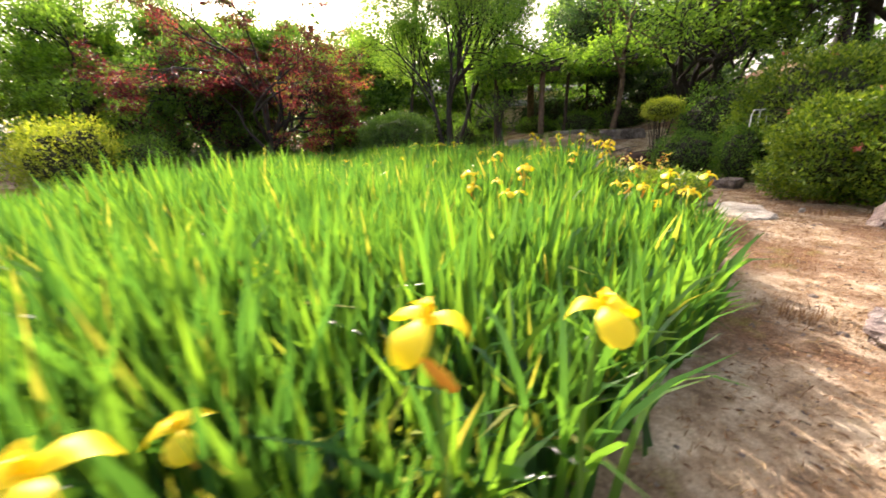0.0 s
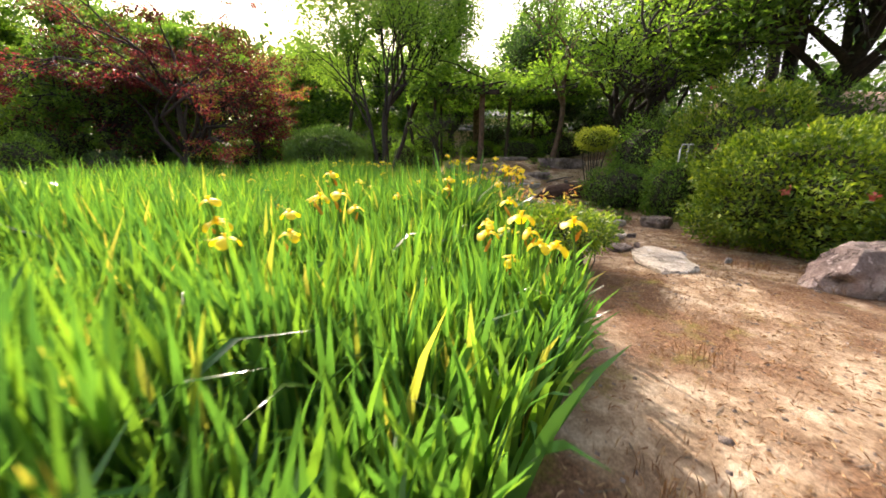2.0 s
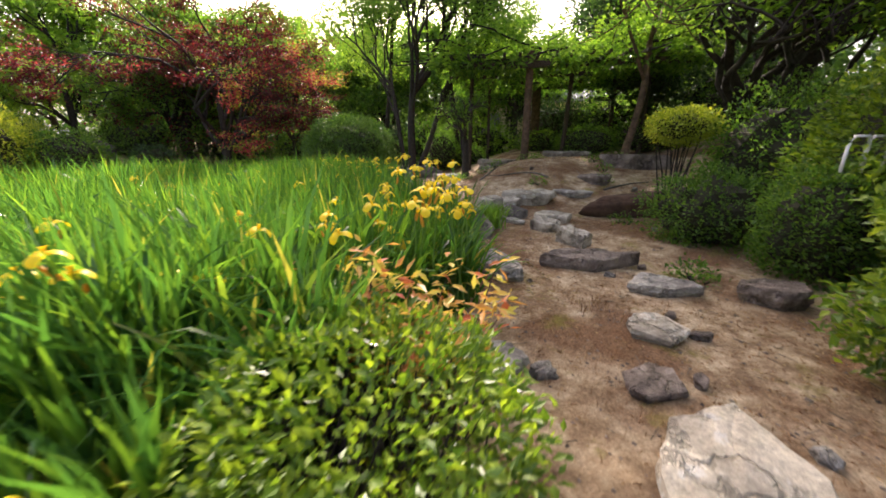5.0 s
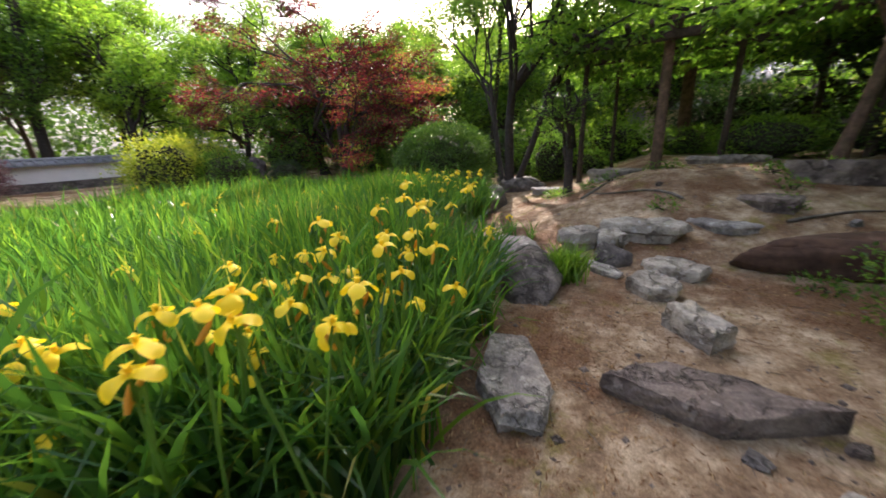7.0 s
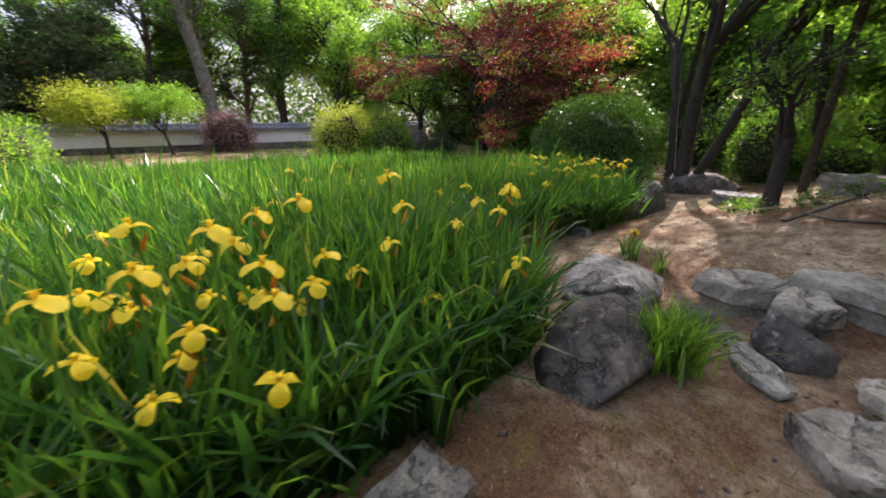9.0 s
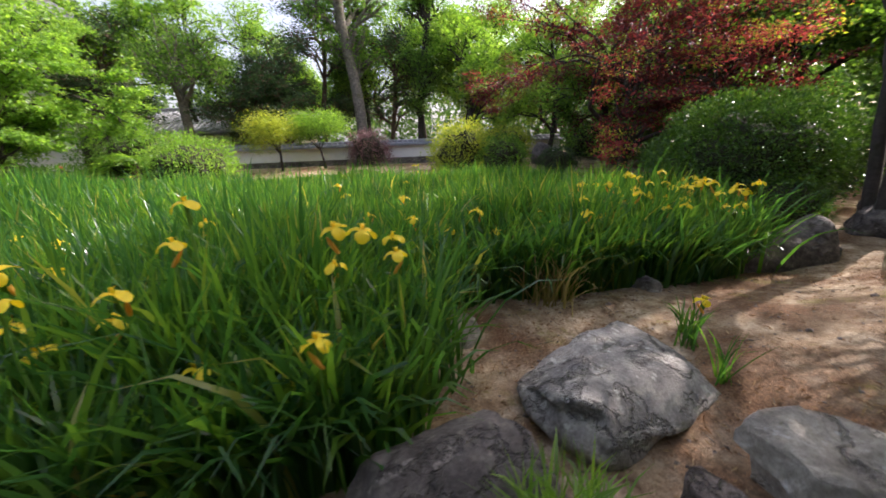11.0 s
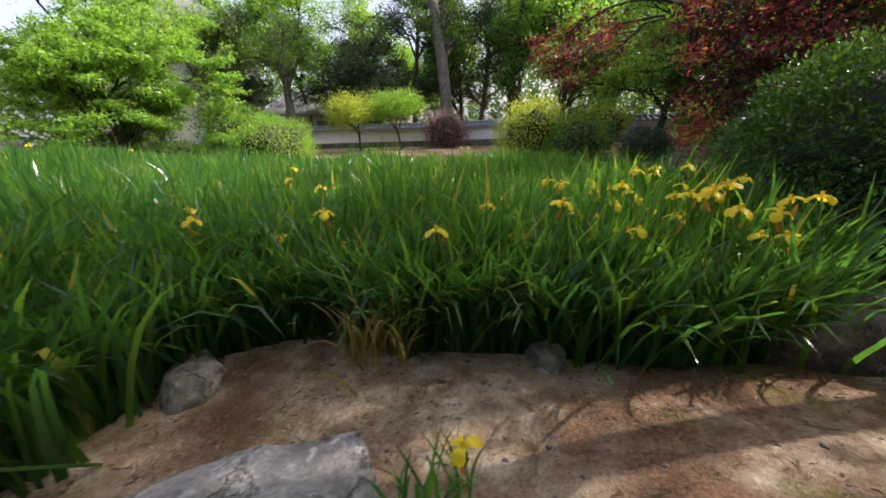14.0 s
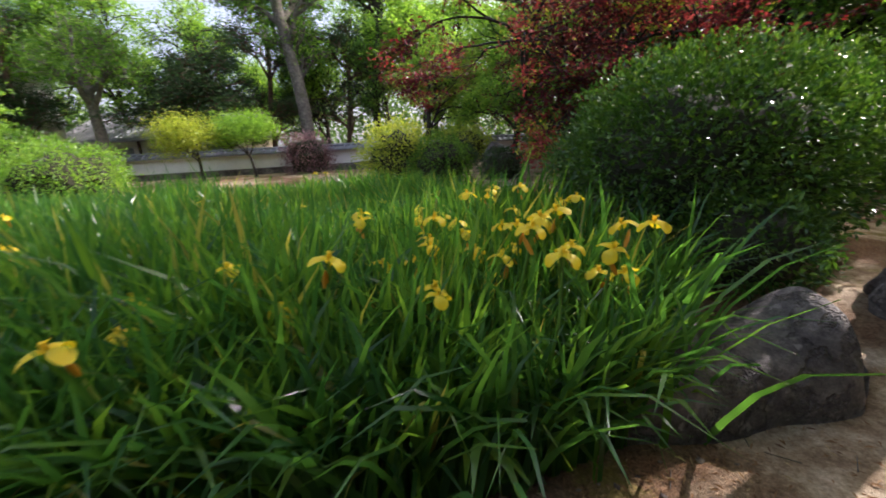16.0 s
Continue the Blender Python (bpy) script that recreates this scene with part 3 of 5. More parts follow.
# yellow irises
def petal_bm(length, width, drop, mat_cup=0.25):
    bm = bmesh.new()
    rows, cols = 6, 4
    grid = []
    for i in range(rows + 1):
        s = i / rows
        w = width * (0.28 + 0.72 * math.sin(min(1, s * 1.15) * math.pi * 0.62)) * (1 if s < 0.8 else 1 - (s - 0.8) * 2.6)
        row = []
        for j in range(cols + 1):
            t = j / cols * 2 - 1
            a = s * drop
            px = length * (math.sin(a) / max(drop, 0.01))
            pz = length * ((math.cos(a) - 1) / max(drop, 0.01)) + 0.012 * math.sin(s * 3.1)
            row.append(bm.verts.new((px, t * w / 2, pz - mat_cup * w * t * t * 0.6 + 0.004 * math.sin(9 * t + 5 * s))))
        grid.append(row)
    for i in range(rows):
        for j in range(cols):
            bm.faces.new((grid[i][j], grid[i][j + 1], grid[i + 1][j + 1], grid[i + 1][j]))
    return bm


def mesh_of(name, bm, mat):
    me = bpy.data.meshes.new(name)
    bm.to_mesh(me)
    bm.free()
    me.polygons.foreach_set("use_smooth", np.full(len(me.polygons), True))
    me.materials.append(mat)
    return me


FALL = [mesh_of("fall", petal_bm(0.072, 0.05, dr), PETAL) for dr in (1.5, 1.9)]
STANDARD = mesh_of("standard", petal_bm(0.03, 0.014, 0.3), PETAL)
BUDMESH = tubes("bud", [(np.array([[0, 0, -0.05], [0.004, 0, -0.02], [0.007, 0, 0.01], [0.008, 0, 0.035]]), [0.006, 0.01, 0.008, 0.002])], BUD, 7)
STEMMESH = tubes("stem", [(np.array([[0, 0, 0], [0.012, 0.004, -0.25], [0.004, -0.006, -0.5], [0.0, 0.0, -1.15]]), [0.004, 0.005, 0.006, 0.007])], STEM, 6)
SPATHE = leaf_mesh("spathe", np.array([[0, 0, -0.1], [0, 0, -0.09]]), np.array([[0.1, 0.05, 1], [-0.15, 0.0, 1.0]]), 0.1, STEM, 0.2, 0.5)


def iris(kind):
    ob = thing("iris_flower", 0, 0, 0, "yellow flag iris bloom on a green stem", "flower", "yellow irises in the bed")
    part_mesh("stem", STEMMESH, ob)
    part_mesh("spathe", SPATHE, ob)
    for k in range(3):
        f = part_mesh("petal", FALL[(kind + k) % 2], ob)
        f.matrix_basis = pose(0, 0, 0.0, (kind * 7 + k * 5) % 13 - 6, -18 + 9 * (k - 1) * (kind - 1), k * 120 + kind * 17)
        s = part_mesh("standard", STANDARD, ob)
        s.matrix_basis = pose(0, 0, 0.004, 0, -72, k * 120 + 60)
    if kind != 1:
        b = part_mesh("bud", BUDMESH, ob, "withered orange bud")
        b.matrix_basis = pose(0.012, 0.01, -0.06, 14, 20, 70 * kind)
    return ob


IRISES = [iris(k) for k in range(3)]
used = [0]


def bloom(x, y, z):
    k = used[0]
    used[0] += 1
    s = rng.uniform(1.0, 1.3)
    m = pose(x, y, z, rng.uniform(-9, 9), rng.uniform(-9, 9), rng.uniform(0, 360))
    if k < 3:
        ob = IRISES[k]
        ob.matrix_basis = m @ Matrix.Diagonal((s, s, s * 0.85, 1))
    else:
        ob = copy_thing(IRISES[k % 3], m)
        ob.scale = (s, s, s * 0.85)
    return ob


NEAR_A = [(-1.44, -3.67, 1.14), (-1.14, -3.54, 1.07), (-1.98, -2.37, 0.89), (-2.16, -3.08, 0.85), (-1.84, -3.82, 1.08), (-1.95, -3.54, 0.86), (-2.21, -2.76, 0.9), (0.38, -1.3, 0.93), (0.23, -1.21, 0.83), (0.6, -1.41, 0.92), (0.56, -1.33, 0.78), (0.33, -0.79, 0.78), (0.47, -1.17, 0.82), (0.42, -1.46, 0.83), (0.36, -1.24, 0.69), (0.54, -0.51, 0.89), (0.41, -0.4, 0.72), (0.55, -0.41, 0.67), (0.65, -0.57, 0.67), (0.57, -0.23, 0.58)]
NEAR_B = [(1.22, 1.62, 1.02), (1.15, 1.75, 1.0), (1.3, 1.66, 0.98), (1.12, 1.5, 0.95), (1.2, 1.45, 0.92), (1.33, 1.96, 0.81), (1.4, 1.9, 0.88), (1.38, 2.05, 0.95),
          (1.25, 2.35, 1.0), (1.15, 2.60, 0.78), (1.22, 2.84, 0.86), (1.3, 2.5, 0.68), (1.36, 2.8, 0.65), (0.61, 2.58, 0.84), (0.73, 2.64, 0.72), (0.10, 2.60, 0.74),
          (0.42, 2.59, 0.80), (0.9, 3.01, 1.1), (0.81, 2.86, 1.05), (0.75, 2.46, 1.05), (1.2, 2.71, 1.1), (1.15, 2.51, 1.0), (1.03, 2.83, 0.8)]
NEAR_C = [(0.53, 3.55, 1.12), (0.69, 3.55, 0.98), (0.84, 3.40, 0.84), (0.85, 3.61, 0.5), (0.70, 3.27, 0.68), (1.0, 4.12, 0.65), (0.19, 4.43, 0.82), (0.43, 4.44, 0.79),
          (0.8, 4.2, 1.02), (0.7, 4.3, 0.98), (-1.06, 5.44, 0.5), (-1.11, 5.26, 0.70), (-1.07, 6.03, 0.55), (-1.19, 6.41, 0.74),
          (-0.67, 6.15, 0.70), (-0.68, 7.64, 0.82), (-1.05, 7.87, 0.73), (-1.33, 7.93, 0.84), (-1.92, 7.53, 0.70), (-1.0, 8.1, 0.6), (-0.8, 7.9, 0.78), (-2.23, 7.67, 0.84),
          (-2.12, 8.04, 0.88), (-2.24, 7.32, 0.68), (-1.95, 8.38, 0.80), (-1.16, 8.18, 0.78)]
for spot in NEAR_A + NEAR_B + NEAR_C:
    bloom(*spot)
for cx, cy, sx, sy, n in ((0.0, 1.0, 0.5, 0.5, 18), (0.7, 1.9, 0.4, 0.5, 18), (0.3, 3.3, 0.6, 0.8, 14), (-1.2, 7.6, 0.4, 0.5, 34), (-2.6, 7.9, 0.6, 0.4, 12), (-0.9, -0.6, 0.3, 0.5, 10),
                         (-2.2, 5.0, 1.6, 1.5, 22), (-8.5, -4.5, 1.5, 1.2, 10), (-9.5, 6.0, 0.6, 0.5, 4)):
    for _ in range(n):
        x, y = cx + rng.normal() * sx, cy + rng.normal() * sy
        if bed_inside(np.array([x]), np.array([y]))[0] > 0.05:
            bloom(x, y, gz(x, y) + rng.uniform(0.78, 1.12))

EARTH = plain_mat("earth_dark", (0.075, 0.042, 0.026), 1.0, 0.5, 9, 0, 1.0)

# ---- stones along the path ----
slab("pale_slab", "pale flat stone slab set in the dry path", 2.55, 0.50, 1.09, 0.63, 0.08, 69, STONEPALE, 3, corners=7)
rock("boulder", "rough grey boulder beside the azalea", 3.82, -0.33, 0.92, 0.7, 0.44, 22, STONEPINK, 11, 0.75, 0.3, 0.26, 8)
slab("pink_stone", "pinkish flat stone in the dry grass", 1.04, -2.54, 0.7, 0.48, 0.09, 28, STONEPINK, 14)
slab("white_stone", "pale notched stepping stone in the soil", 2.75, 1.8, 0.46, 0.44, 0.06, 10, STONEPALE, 21, corners=7)
slab("flat_slab", "grey flat stepping stone slab", 3.08, 2.58, 0.82, 0.42, 0.1, -30, STONELIGHT, 22, corners=5)
slab("long_step", "dark long stone step across the path", 2.62, 3.2, 1.2, 0.44, 0.15, 7, STONEBROWN, 19, (3, 0), 4, 0.95)
slab("wedge_stone", "brown wedge-shaped stone with a pale flat top", 2.58, 4.02, 0.52, 0.36, 0.2, -14, STONEPALE, 24, (12, 8), 4, 1.0)
slab("step_stone", "pale grey stepping stone", 2.33, 4.72, 0.52, 0.42, 0.15, 8, STONEPALE, 25, (4, 0), 6)
slab("step_stone", "grey flat stepping stone", 2.5, 5.3, 0.6, 0.42, 0.13, -6, STONEPALE, 26, (3, 0), 6)
slab("flat_slab", "wide layered flat stone with a sharp edge", 2.2, 6.2, 1.1, 0.5, 0.2, 8, STONEPALE, 27, (2, 0), 7, 0.8)
slab("ledge_stone", "pale-topped ledge stone with a dark undercut side", 1.48, 5.92, 0.72, 0.5, 0.24, 30, STONEPALE, 28, (3, 0), 7, 0.72)
slab("ledge_stone", "pale-topped ledge stone holding back the soil", 1.84, 5.86, 0.42, 0.4, 0.22, 10, STONEPALE, 51, (4, 0), 5, 0.75)
rock("loose_stone", "small grey stone wedged under the ledge", 1.44, 5.5, 0.28, 0.22, 0.14, 30, STONEBROWN, 52, 0.7, 0.3, 0.18, 5)
rock("loose_stone", "small broken stone beside the grass tuft", 1.62, 5.42, 0.2, 0.16, 0.1, 70, STONEBROWN, 53, 0.7, 0.3, 0.18, 5)
slab("flat_slab", "low pale flat stone behind the steps", 3.0, 6.45, 0.7, 0.36, 0.08, -10, STONELIGHT, 48, corners=6)
rock("dark_stone", "dark sharp-edged broken stone below the ledge", 1.9, 5.5, 0.42, 0.3, 0.2, -35, STONEDARK, 29, 0.7, 0.3, 0.18, 6, (0, 10))
slab("step_stone", "small pale stone between the steps", 1.86, 5.16, 0.52, 0.24, 0.06, -50, STONELIGHT, 30, corners=7)
slab("bank_stone", "grey weathered stone at the iris rim", 1.62, 2.98, 0.44, 1.0, 0.12, 32, STONELIGHT, 31, (0, 4), 6, 1.0)
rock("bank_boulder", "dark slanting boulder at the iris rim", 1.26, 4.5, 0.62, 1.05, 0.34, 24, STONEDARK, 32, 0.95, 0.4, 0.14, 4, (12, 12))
rock("bank_boulder", "broad grey lichened boulder at the iris rim", 0.68, 5.62, 0.92, 1.2, 0.24, 15, STONELIGHT, 33, 0.6, 0.5, 0.18, 5, (-5, 0))
slab("bank_stone", "small grey stone at the iris rim", 1.62, 1.28, 0.42, 0.4, 0.1, 0, STONELIGHT, 34)
rock("loose_stone", "small pale stone at the iris rim", 1.92, 1.26, 0.16, 0.13, 0.07, 20, STONELIGHT, 54, 0.7, 0.3, 0.18, 5)
rock("bank_stone", "low grey stone under the iris leaves", -0.15, 4.88, 0.36, 0.3, 0.14, 30, STONE, 35, 0.6, 0.5, 0.15, 5)
rock("bank_stone", "small pale stone half hidden by iris leaves", -0.58, 6.78, 0.3, 0.24, 0.12, 10, STONE, 55, 0.7, 0.4, 0.15, 5)
def nosed_boulder(x, y, length, depth, rz):
    """A smooth boulder: a saddle-backed body that ends in an upturned round nose, undercut below."""
    bm = bmesh.new()
    bmesh.ops.create_icosphere(bm, subdivisions=5, radius=1)
    for v in bm.verts:
        c = v.co.copy()
        s = c.x
        w = math.sqrt(max(1e-4, 1 - s * s))
        end = min(1.0, (1 - abs(s)) / 0.3) ** 0.45
        top = 0.36 + 0.15 * math.exp(-((s - 0.66) / 0.2) ** 2) - 0.02 * math.exp(-((s - 0.1) / 0.25) ** 2)
        zz, yy = c.z / w, c.y / w
        under = 0.3 * max(0.0, s - 0.4)
        pz = top * end * abs(zz) ** 0.8 if zz > 0 else -0.15 * abs(zz) + under
        if zz > 0:
            pz = max(pz, under * (1 - zz))
        v.co = Vector((s * length / 2, yy * depth / 2 * end, pz)) + c * 0.03 * noise.noise(c * 2.1) + c * 0.01 * noise.noise(c * 8)
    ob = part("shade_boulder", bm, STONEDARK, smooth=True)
    ob.matrix_world = pose(x, y, gz(x, y), 0, 0, rz)
    return tagged(ob, "smooth dark boulder with an upturned rounded nose", "rock")


nosed_boulder(-0.95, 8.5, 1.4, 0.56, 82)
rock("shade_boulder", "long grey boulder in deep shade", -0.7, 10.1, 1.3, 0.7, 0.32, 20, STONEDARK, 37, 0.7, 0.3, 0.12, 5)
slab("side_stone", "dark stone beside the path", 3.92, 2.5, 0.62, 0.42, 0.16, 15, STONEBROWN, 38)
rock("terrace_stone", "long dark stone on the terrace edge", 4.45, 7.7, 1.5, 0.5, 0.25, -6, STONEBROWN, 39, 0.6, 0.4, 0.2, 6)
slab("terrace_stone", "low grey stone on the slope", 3.5, 6.95, 0.7, 0.45, 0.12, -10, STONEBROWN, 40)
slab("terrace_stone", "flat stone edging the terrace", 1.55, 9.2, 1.1, 0.45, 0.16, 4, STONE, 41)
slab("terrace_stone", "flat stone edging the terrace", 0.1, 9.5, 0.9, 0.5, 0.1, -6, STONELIGHT, 42)
slab("terrace_stone", "flat stone edging the terrace", 3.3, 9.2, 1.3, 0.45, 0.12, 2, STONE, 43)
rock("soil_ledge", "dark eroded bank of earth and roots", 3.85, 5.85, 1.8, 0.7, 0.36, 12, EARTH, 44, 0.8, 0.3, 0.26, 6)

slab("path_stone", "low brown stone in the path", 2.5, 1.2, 0.42, 0.32, 0.05, 25, STONEBROWN, 46)
for n in range(12):
    x, y = rng.uniform(1.7, 4.2), rng.uniform(0.5, 7.5)
    rock("loose_stone", "small loose stone on the soil", x, y, rng.uniform(0.07, 0.16), rng.uniform(0.06, 0.12), rng.uniform(0.03, 0.07), rng.uniform(0, 180), (STONELIGHT, STONEBROWN)[n % 2], 80 + n, 0.7, 0.4, 0.2, 5)
rock("dark_standing_stone", "dark upright garden stone beyond the irises", -13.4, 11.3, 1.2, 0.8, 1.0, 10, STONEDARK, 47, 0.95, 0.2, 0.2, 6)
for n in range(14):
    rock("slope_rock", "pale rock on the far bank", -9.5 + rng.uniform(-2.5, 1.5), -11.5 + rng.uniform(-2, 2.5), rng.uniform(0.6, 1.5), rng.uniform(0.5, 1.1), rng.uniform(0.5, 1.3),
         rng.uniform(0, 180), STONEPINK, 60 + n, 0.8, 0.3, 0.2, 6)

# ---- clipped shrubs ----
shrub("dome_shrub", "large round clipped evergreen shrub", -2.95, 10.15, 1.38, 1.3, 1.74, DOMELEAF, 32000, 0.06, 1.3, 0.0, 0.08, shoots=0.1)
shrub("small_shrub", "small dark clipped shrub under the dome", -1.75, 9.6, 0.45, 0.42, 0.7, DOMELEAF, 3500, 0.05, 2.2)
shrub("low_shrub", "flat-topped low shrub with yellow-green leaves and bare twigs", 1.24, 0.27, 0.5, 0.48, 0.62, BOX, 5600, 0.045, 2.0, 0.3, 0.08, None, None, "shrub", 0.7, 0.07, 190, core=False, foot=0.75, twig=0.5)
shrub("azalea", "large round azalea with a few pink blossoms", 4.95, 1.14, 1.35, 1.14, 1.5, BOX, 26000, 0.07, 3.1, 0.0, 0.13, (PINK, 7, 0.07))
shrub("azalea", "taller azalea behind with yellow-green shoots", 5.86, 3.24, 1.3, 1.2, 2.2, BOX, 17000, 0.075, 4.4, 0.0, 0.1, (PINK, 2, 0.08))
shrub("topiary_shrub", "flat-topped clipped shrub with bright new leaves", 4.25, 5.4, 0.45, 0.42, 1.72, YELLOW, 3600, 0.05, 5.1, 1.25, 0.1)
shrub("dark_shrub", "dark loose evergreen shrub by the path", 4.35, 4.35, 0.75, 0.65, 0.95, GREEN, 6000, 0.05, 1.9, 0.0, 0.14)
shrub("dark_shrub", "tall dark evergreen shrub on the slope", 5.7, 5.2, 1.2, 1.0, 1.9, GREEN, 9000, 0.06, 2.9, 0.0, 0.14)
shrub("dark_shrub", "dark evergreen shrub on the slope", 7.0, 3.4, 1.4, 1.2, 2.0, GREEN, 8000, 0.07, 3.9, 0.0, 0.14)
for x, y, r, h in ((4.0, 10.4, 0.9, 0.8), (5.6, 10.2, 1.1, 0.9), (2.9, 12.6, 0.8, 0.7), (0.5, 12.2, 0.7, 0.7), (-0.3, 11.6, 0.6, 1.3), (7.2, 8.8, 1.3, 1.4)):
    shrub("clipped_shrub", "dark rounded clipped shrub under the trees", x, y, r, r * 0.9, h, GREEN, 3500, 0.06, x)
shrub("yellow_shrub", "bright yellow-green maple shrub beyond the irises", -12.9, 7.6, 1.5, 1.3, 2.1, YELLOW, 8000, 0.10, 1.0, 0.0, 0.16, shoots=0.25)
shrub("green_shrub", "round green shrub beside the yellow one", -11.6, 8.9, 1.1, 1.0, 1.6, GREEN, 5000, 0.09, 1.4, 0.0, 0.12)
shrub("mauve_rhododendron", "round rhododendron with faded mauve bloom", -17.6, 3.6, 1.15, 1.1, 1.75, MAUVE, 5500, 0.09, 2.4, 0.0, 0.18, shoots=0.22)
shrub("light_shrub", "rounded pale green shrub by the iris bed", -12.6, -2.6, 1.7, 1.5, 1.9, LIGHT, 8000, 0.10, 3.3, 0.0, 0.14, shoots=0.2)
shrub("light_shrub", "low mixed shrub at the bed's far rim", -11.8, -6.6, 1.2, 1.3, 1.1, GREEN, 5000, 0.09, 4.3, 0.0, 0.14, (PINK, 5, 0.08))
shrub("dark_shrub", "dark evergreen shrub behind the palm", -14.6, -5.2, 1.6, 1.6, 2.2, GREEN, 6000, 0.10, 5.3, 0.0, 0.14)
shrub("dark_shrub", "dark low hedge shrub on the bank", -9.6, -9.4, 1.6, 1.2, 1.0, GREEN, 5000, 0.08, 6.3, 0.0, 0.12)
shrub("dark_shrub", "dark mounded shrub beyond the bed", -14.5, 10.0, 1.0, 0.9, 0.9, PINE, 3500, 0.08, 7.3, 0.0, 0.12)
shrub("dark_shrub", "dark mounded shrub beyond the bed", -10.4, 10.6, 0.7, 0.7, 0.9, PINE, 3000, 0.07, 8.3, 0.0, 0.12)
shrub("pale_shrub", "yellow-green shrub on the far lawn", -16.5, 10.8, 1.4, 1.2, 1.5, YELLOW, 5000, 0.1, 9.3, 0.0, 0.16, shoots=0.25)

# ---- trees ----
MAPLE = dict(spread=0.8, wobble=0.14, rise=0.06, shrink=0.76, kids=(2, 3), flat=0.7)
tree("multi_stem_tree", "slender multi-stemmed tree with airy light leaves", -0.95, 10.0,
     [dict(trunk=2.4, lean=(-0.05, 0.0), radius=0.13, length=1.8, depth=4, boughs=5, spread=0.55, rise=0.24, wobble=0.08, along=0.6),
      dict(trunk=2.6, lean=(0.3, 0.05), radius=0.085, length=1.5, depth=4, boughs=4, spread=0.55, rise=0.2, wobble=0.08, off=(0.1, 0.05), along=0.6),
      dict(trunk=2.7, lean=(-0.3, 0.1), radius=0.075, length=1.5, depth=4, boughs=4, spread=0.55, rise=0.2, wobble=0.08, off=(-0.1, 0), along=0.6)],
     LIGHT, 42000, 0.078, 0.3, clear=2.0)
tree("red_maple", "dark red Japanese maple with green leaves among the red", -8.7, 12.0,
     [dict(trunk=0.9, lean=(0.08, 0.0), radius=0.17, length=1.9, depth=4, boughs=7, **MAPLE), dict(trunk=3.0, lean=(0.25, -0.1), radius=0.12, length=1.8, depth=4, boughs=7, off=(0.15, -0.1), **MAPLE)],
     RED, 62000, 0.09, 0.17, accents=((BRIGHTRED, 0.07, "bright_crown", "bright red outer leaves"), (GREEN, 0.22, "green_crown", "green leaves")), flatten=0.35)
tree("red_maple", "small Japanese maple with coral red tips", -6.2, 12.6,
     [dict(trunk=1.3, lean=(0.2, -0.1), radius=0.09, length=1.5, depth=4, boughs=4, **MAPLE)], BRIGHTRED, 6500, 0.08, 0.14, accents=((YELLOW, 0.5, "yellow_crown", "yellow-green leaves"),), flatten=0.35)
tree("leaning_tree", "dark leaning garden tree with a dense green crown", -12.2, 14.2,
     [dict(trunk=1.8, lean=(-0.35, 0.0), radius=0.24, length=1.7, depth=4, boughs=8, spread=0.95, rise=0.08)], GREEN, 24000, 0.14, 0.22,
     accents=((RED, 0.25, "red_crown", "dark red leaves"),))
tree("green_maple", "bright green Japanese maple in layered sprays", -10.4, -7.4,
     [dict(trunk=0.8, lean=(0.0, 0.1), radius=0.13, length=1.15, depth=4, boughs=7, **MAPLE), dict(trunk=2.3, lean=(0.1, 0.1), radius=0.12, length=1.15, depth=4, boughs=7, **MAPLE), dict(trunk=3.4, lean=(-0.1, 0.0), radius=0.11, length=1.1, depth=4, boughs=7, **MAPLE)],
     LIGHT, 44000, 0.13, 0.13, flatten=0.35)
tree("green_maple", "bright green Japanese maple behind the bank", -12.6, -9.2,
     [dict(trunk=2.3, lean=(0.0, 0.1), radius=0.16, length=2.0, depth=4, boughs=5, **MAPLE)], LIGHT, 20000, 0.13, 0.15, flatten=0.35)
tree("small_tree", "small garden tree with sparse reddish-green leaves", -16.4, -0.5, [dict(trunk=1.0, lean=(0, 0), radius=0.07, length=0.7, depth=3, boughs=4, spread=0.8)], YELLOW, 8000, 0.09, 0.3)
tree("small_tree", "small green garden tree by the white wall", -17.0, 1.4, [dict(trunk=1.0, lean=(0, 0), radius=0.07, length=0.8, depth=3, boughs=4, spread=0.8)], LIGHT, 9000, 0.10, 0.3)
TALL = dict(depth=4, spread=0.75, rise=0.1)
tree("tall_tree", "tall ivy-clad tree with a grey trunk", -20.6, 3.3, [dict(trunk=9.5, lean=(0.02, 0.0), radius=0.36, length=1.3, boughs=14, along=0.35, depth=3, spread=0.8)], GREEN, 16000, 0.17, 0.36, BARKGREY)
tree("tall_tree", "tall slim tree clothed in dark leaves", -22.0, 6.8, [dict(trunk=9.5, lean=(0.0, 0.02), radius=0.24, length=0.8, boughs=18, along=0.2, depth=3, spread=0.8)], GREEN, 14000, 0.15, 0.3, BARK)
tree("pollard_tree", "tree with a pale grey trunk and clumped crown", -18.5, -5.3, [dict(trunk=4.6, lean=(0.05, 0.0), radius=0.26, length=1.2, depth=3, boughs=7, spread=0.8, along=0.6)], GREEN, 8000, 0.15, 0.3, BARKGREY)
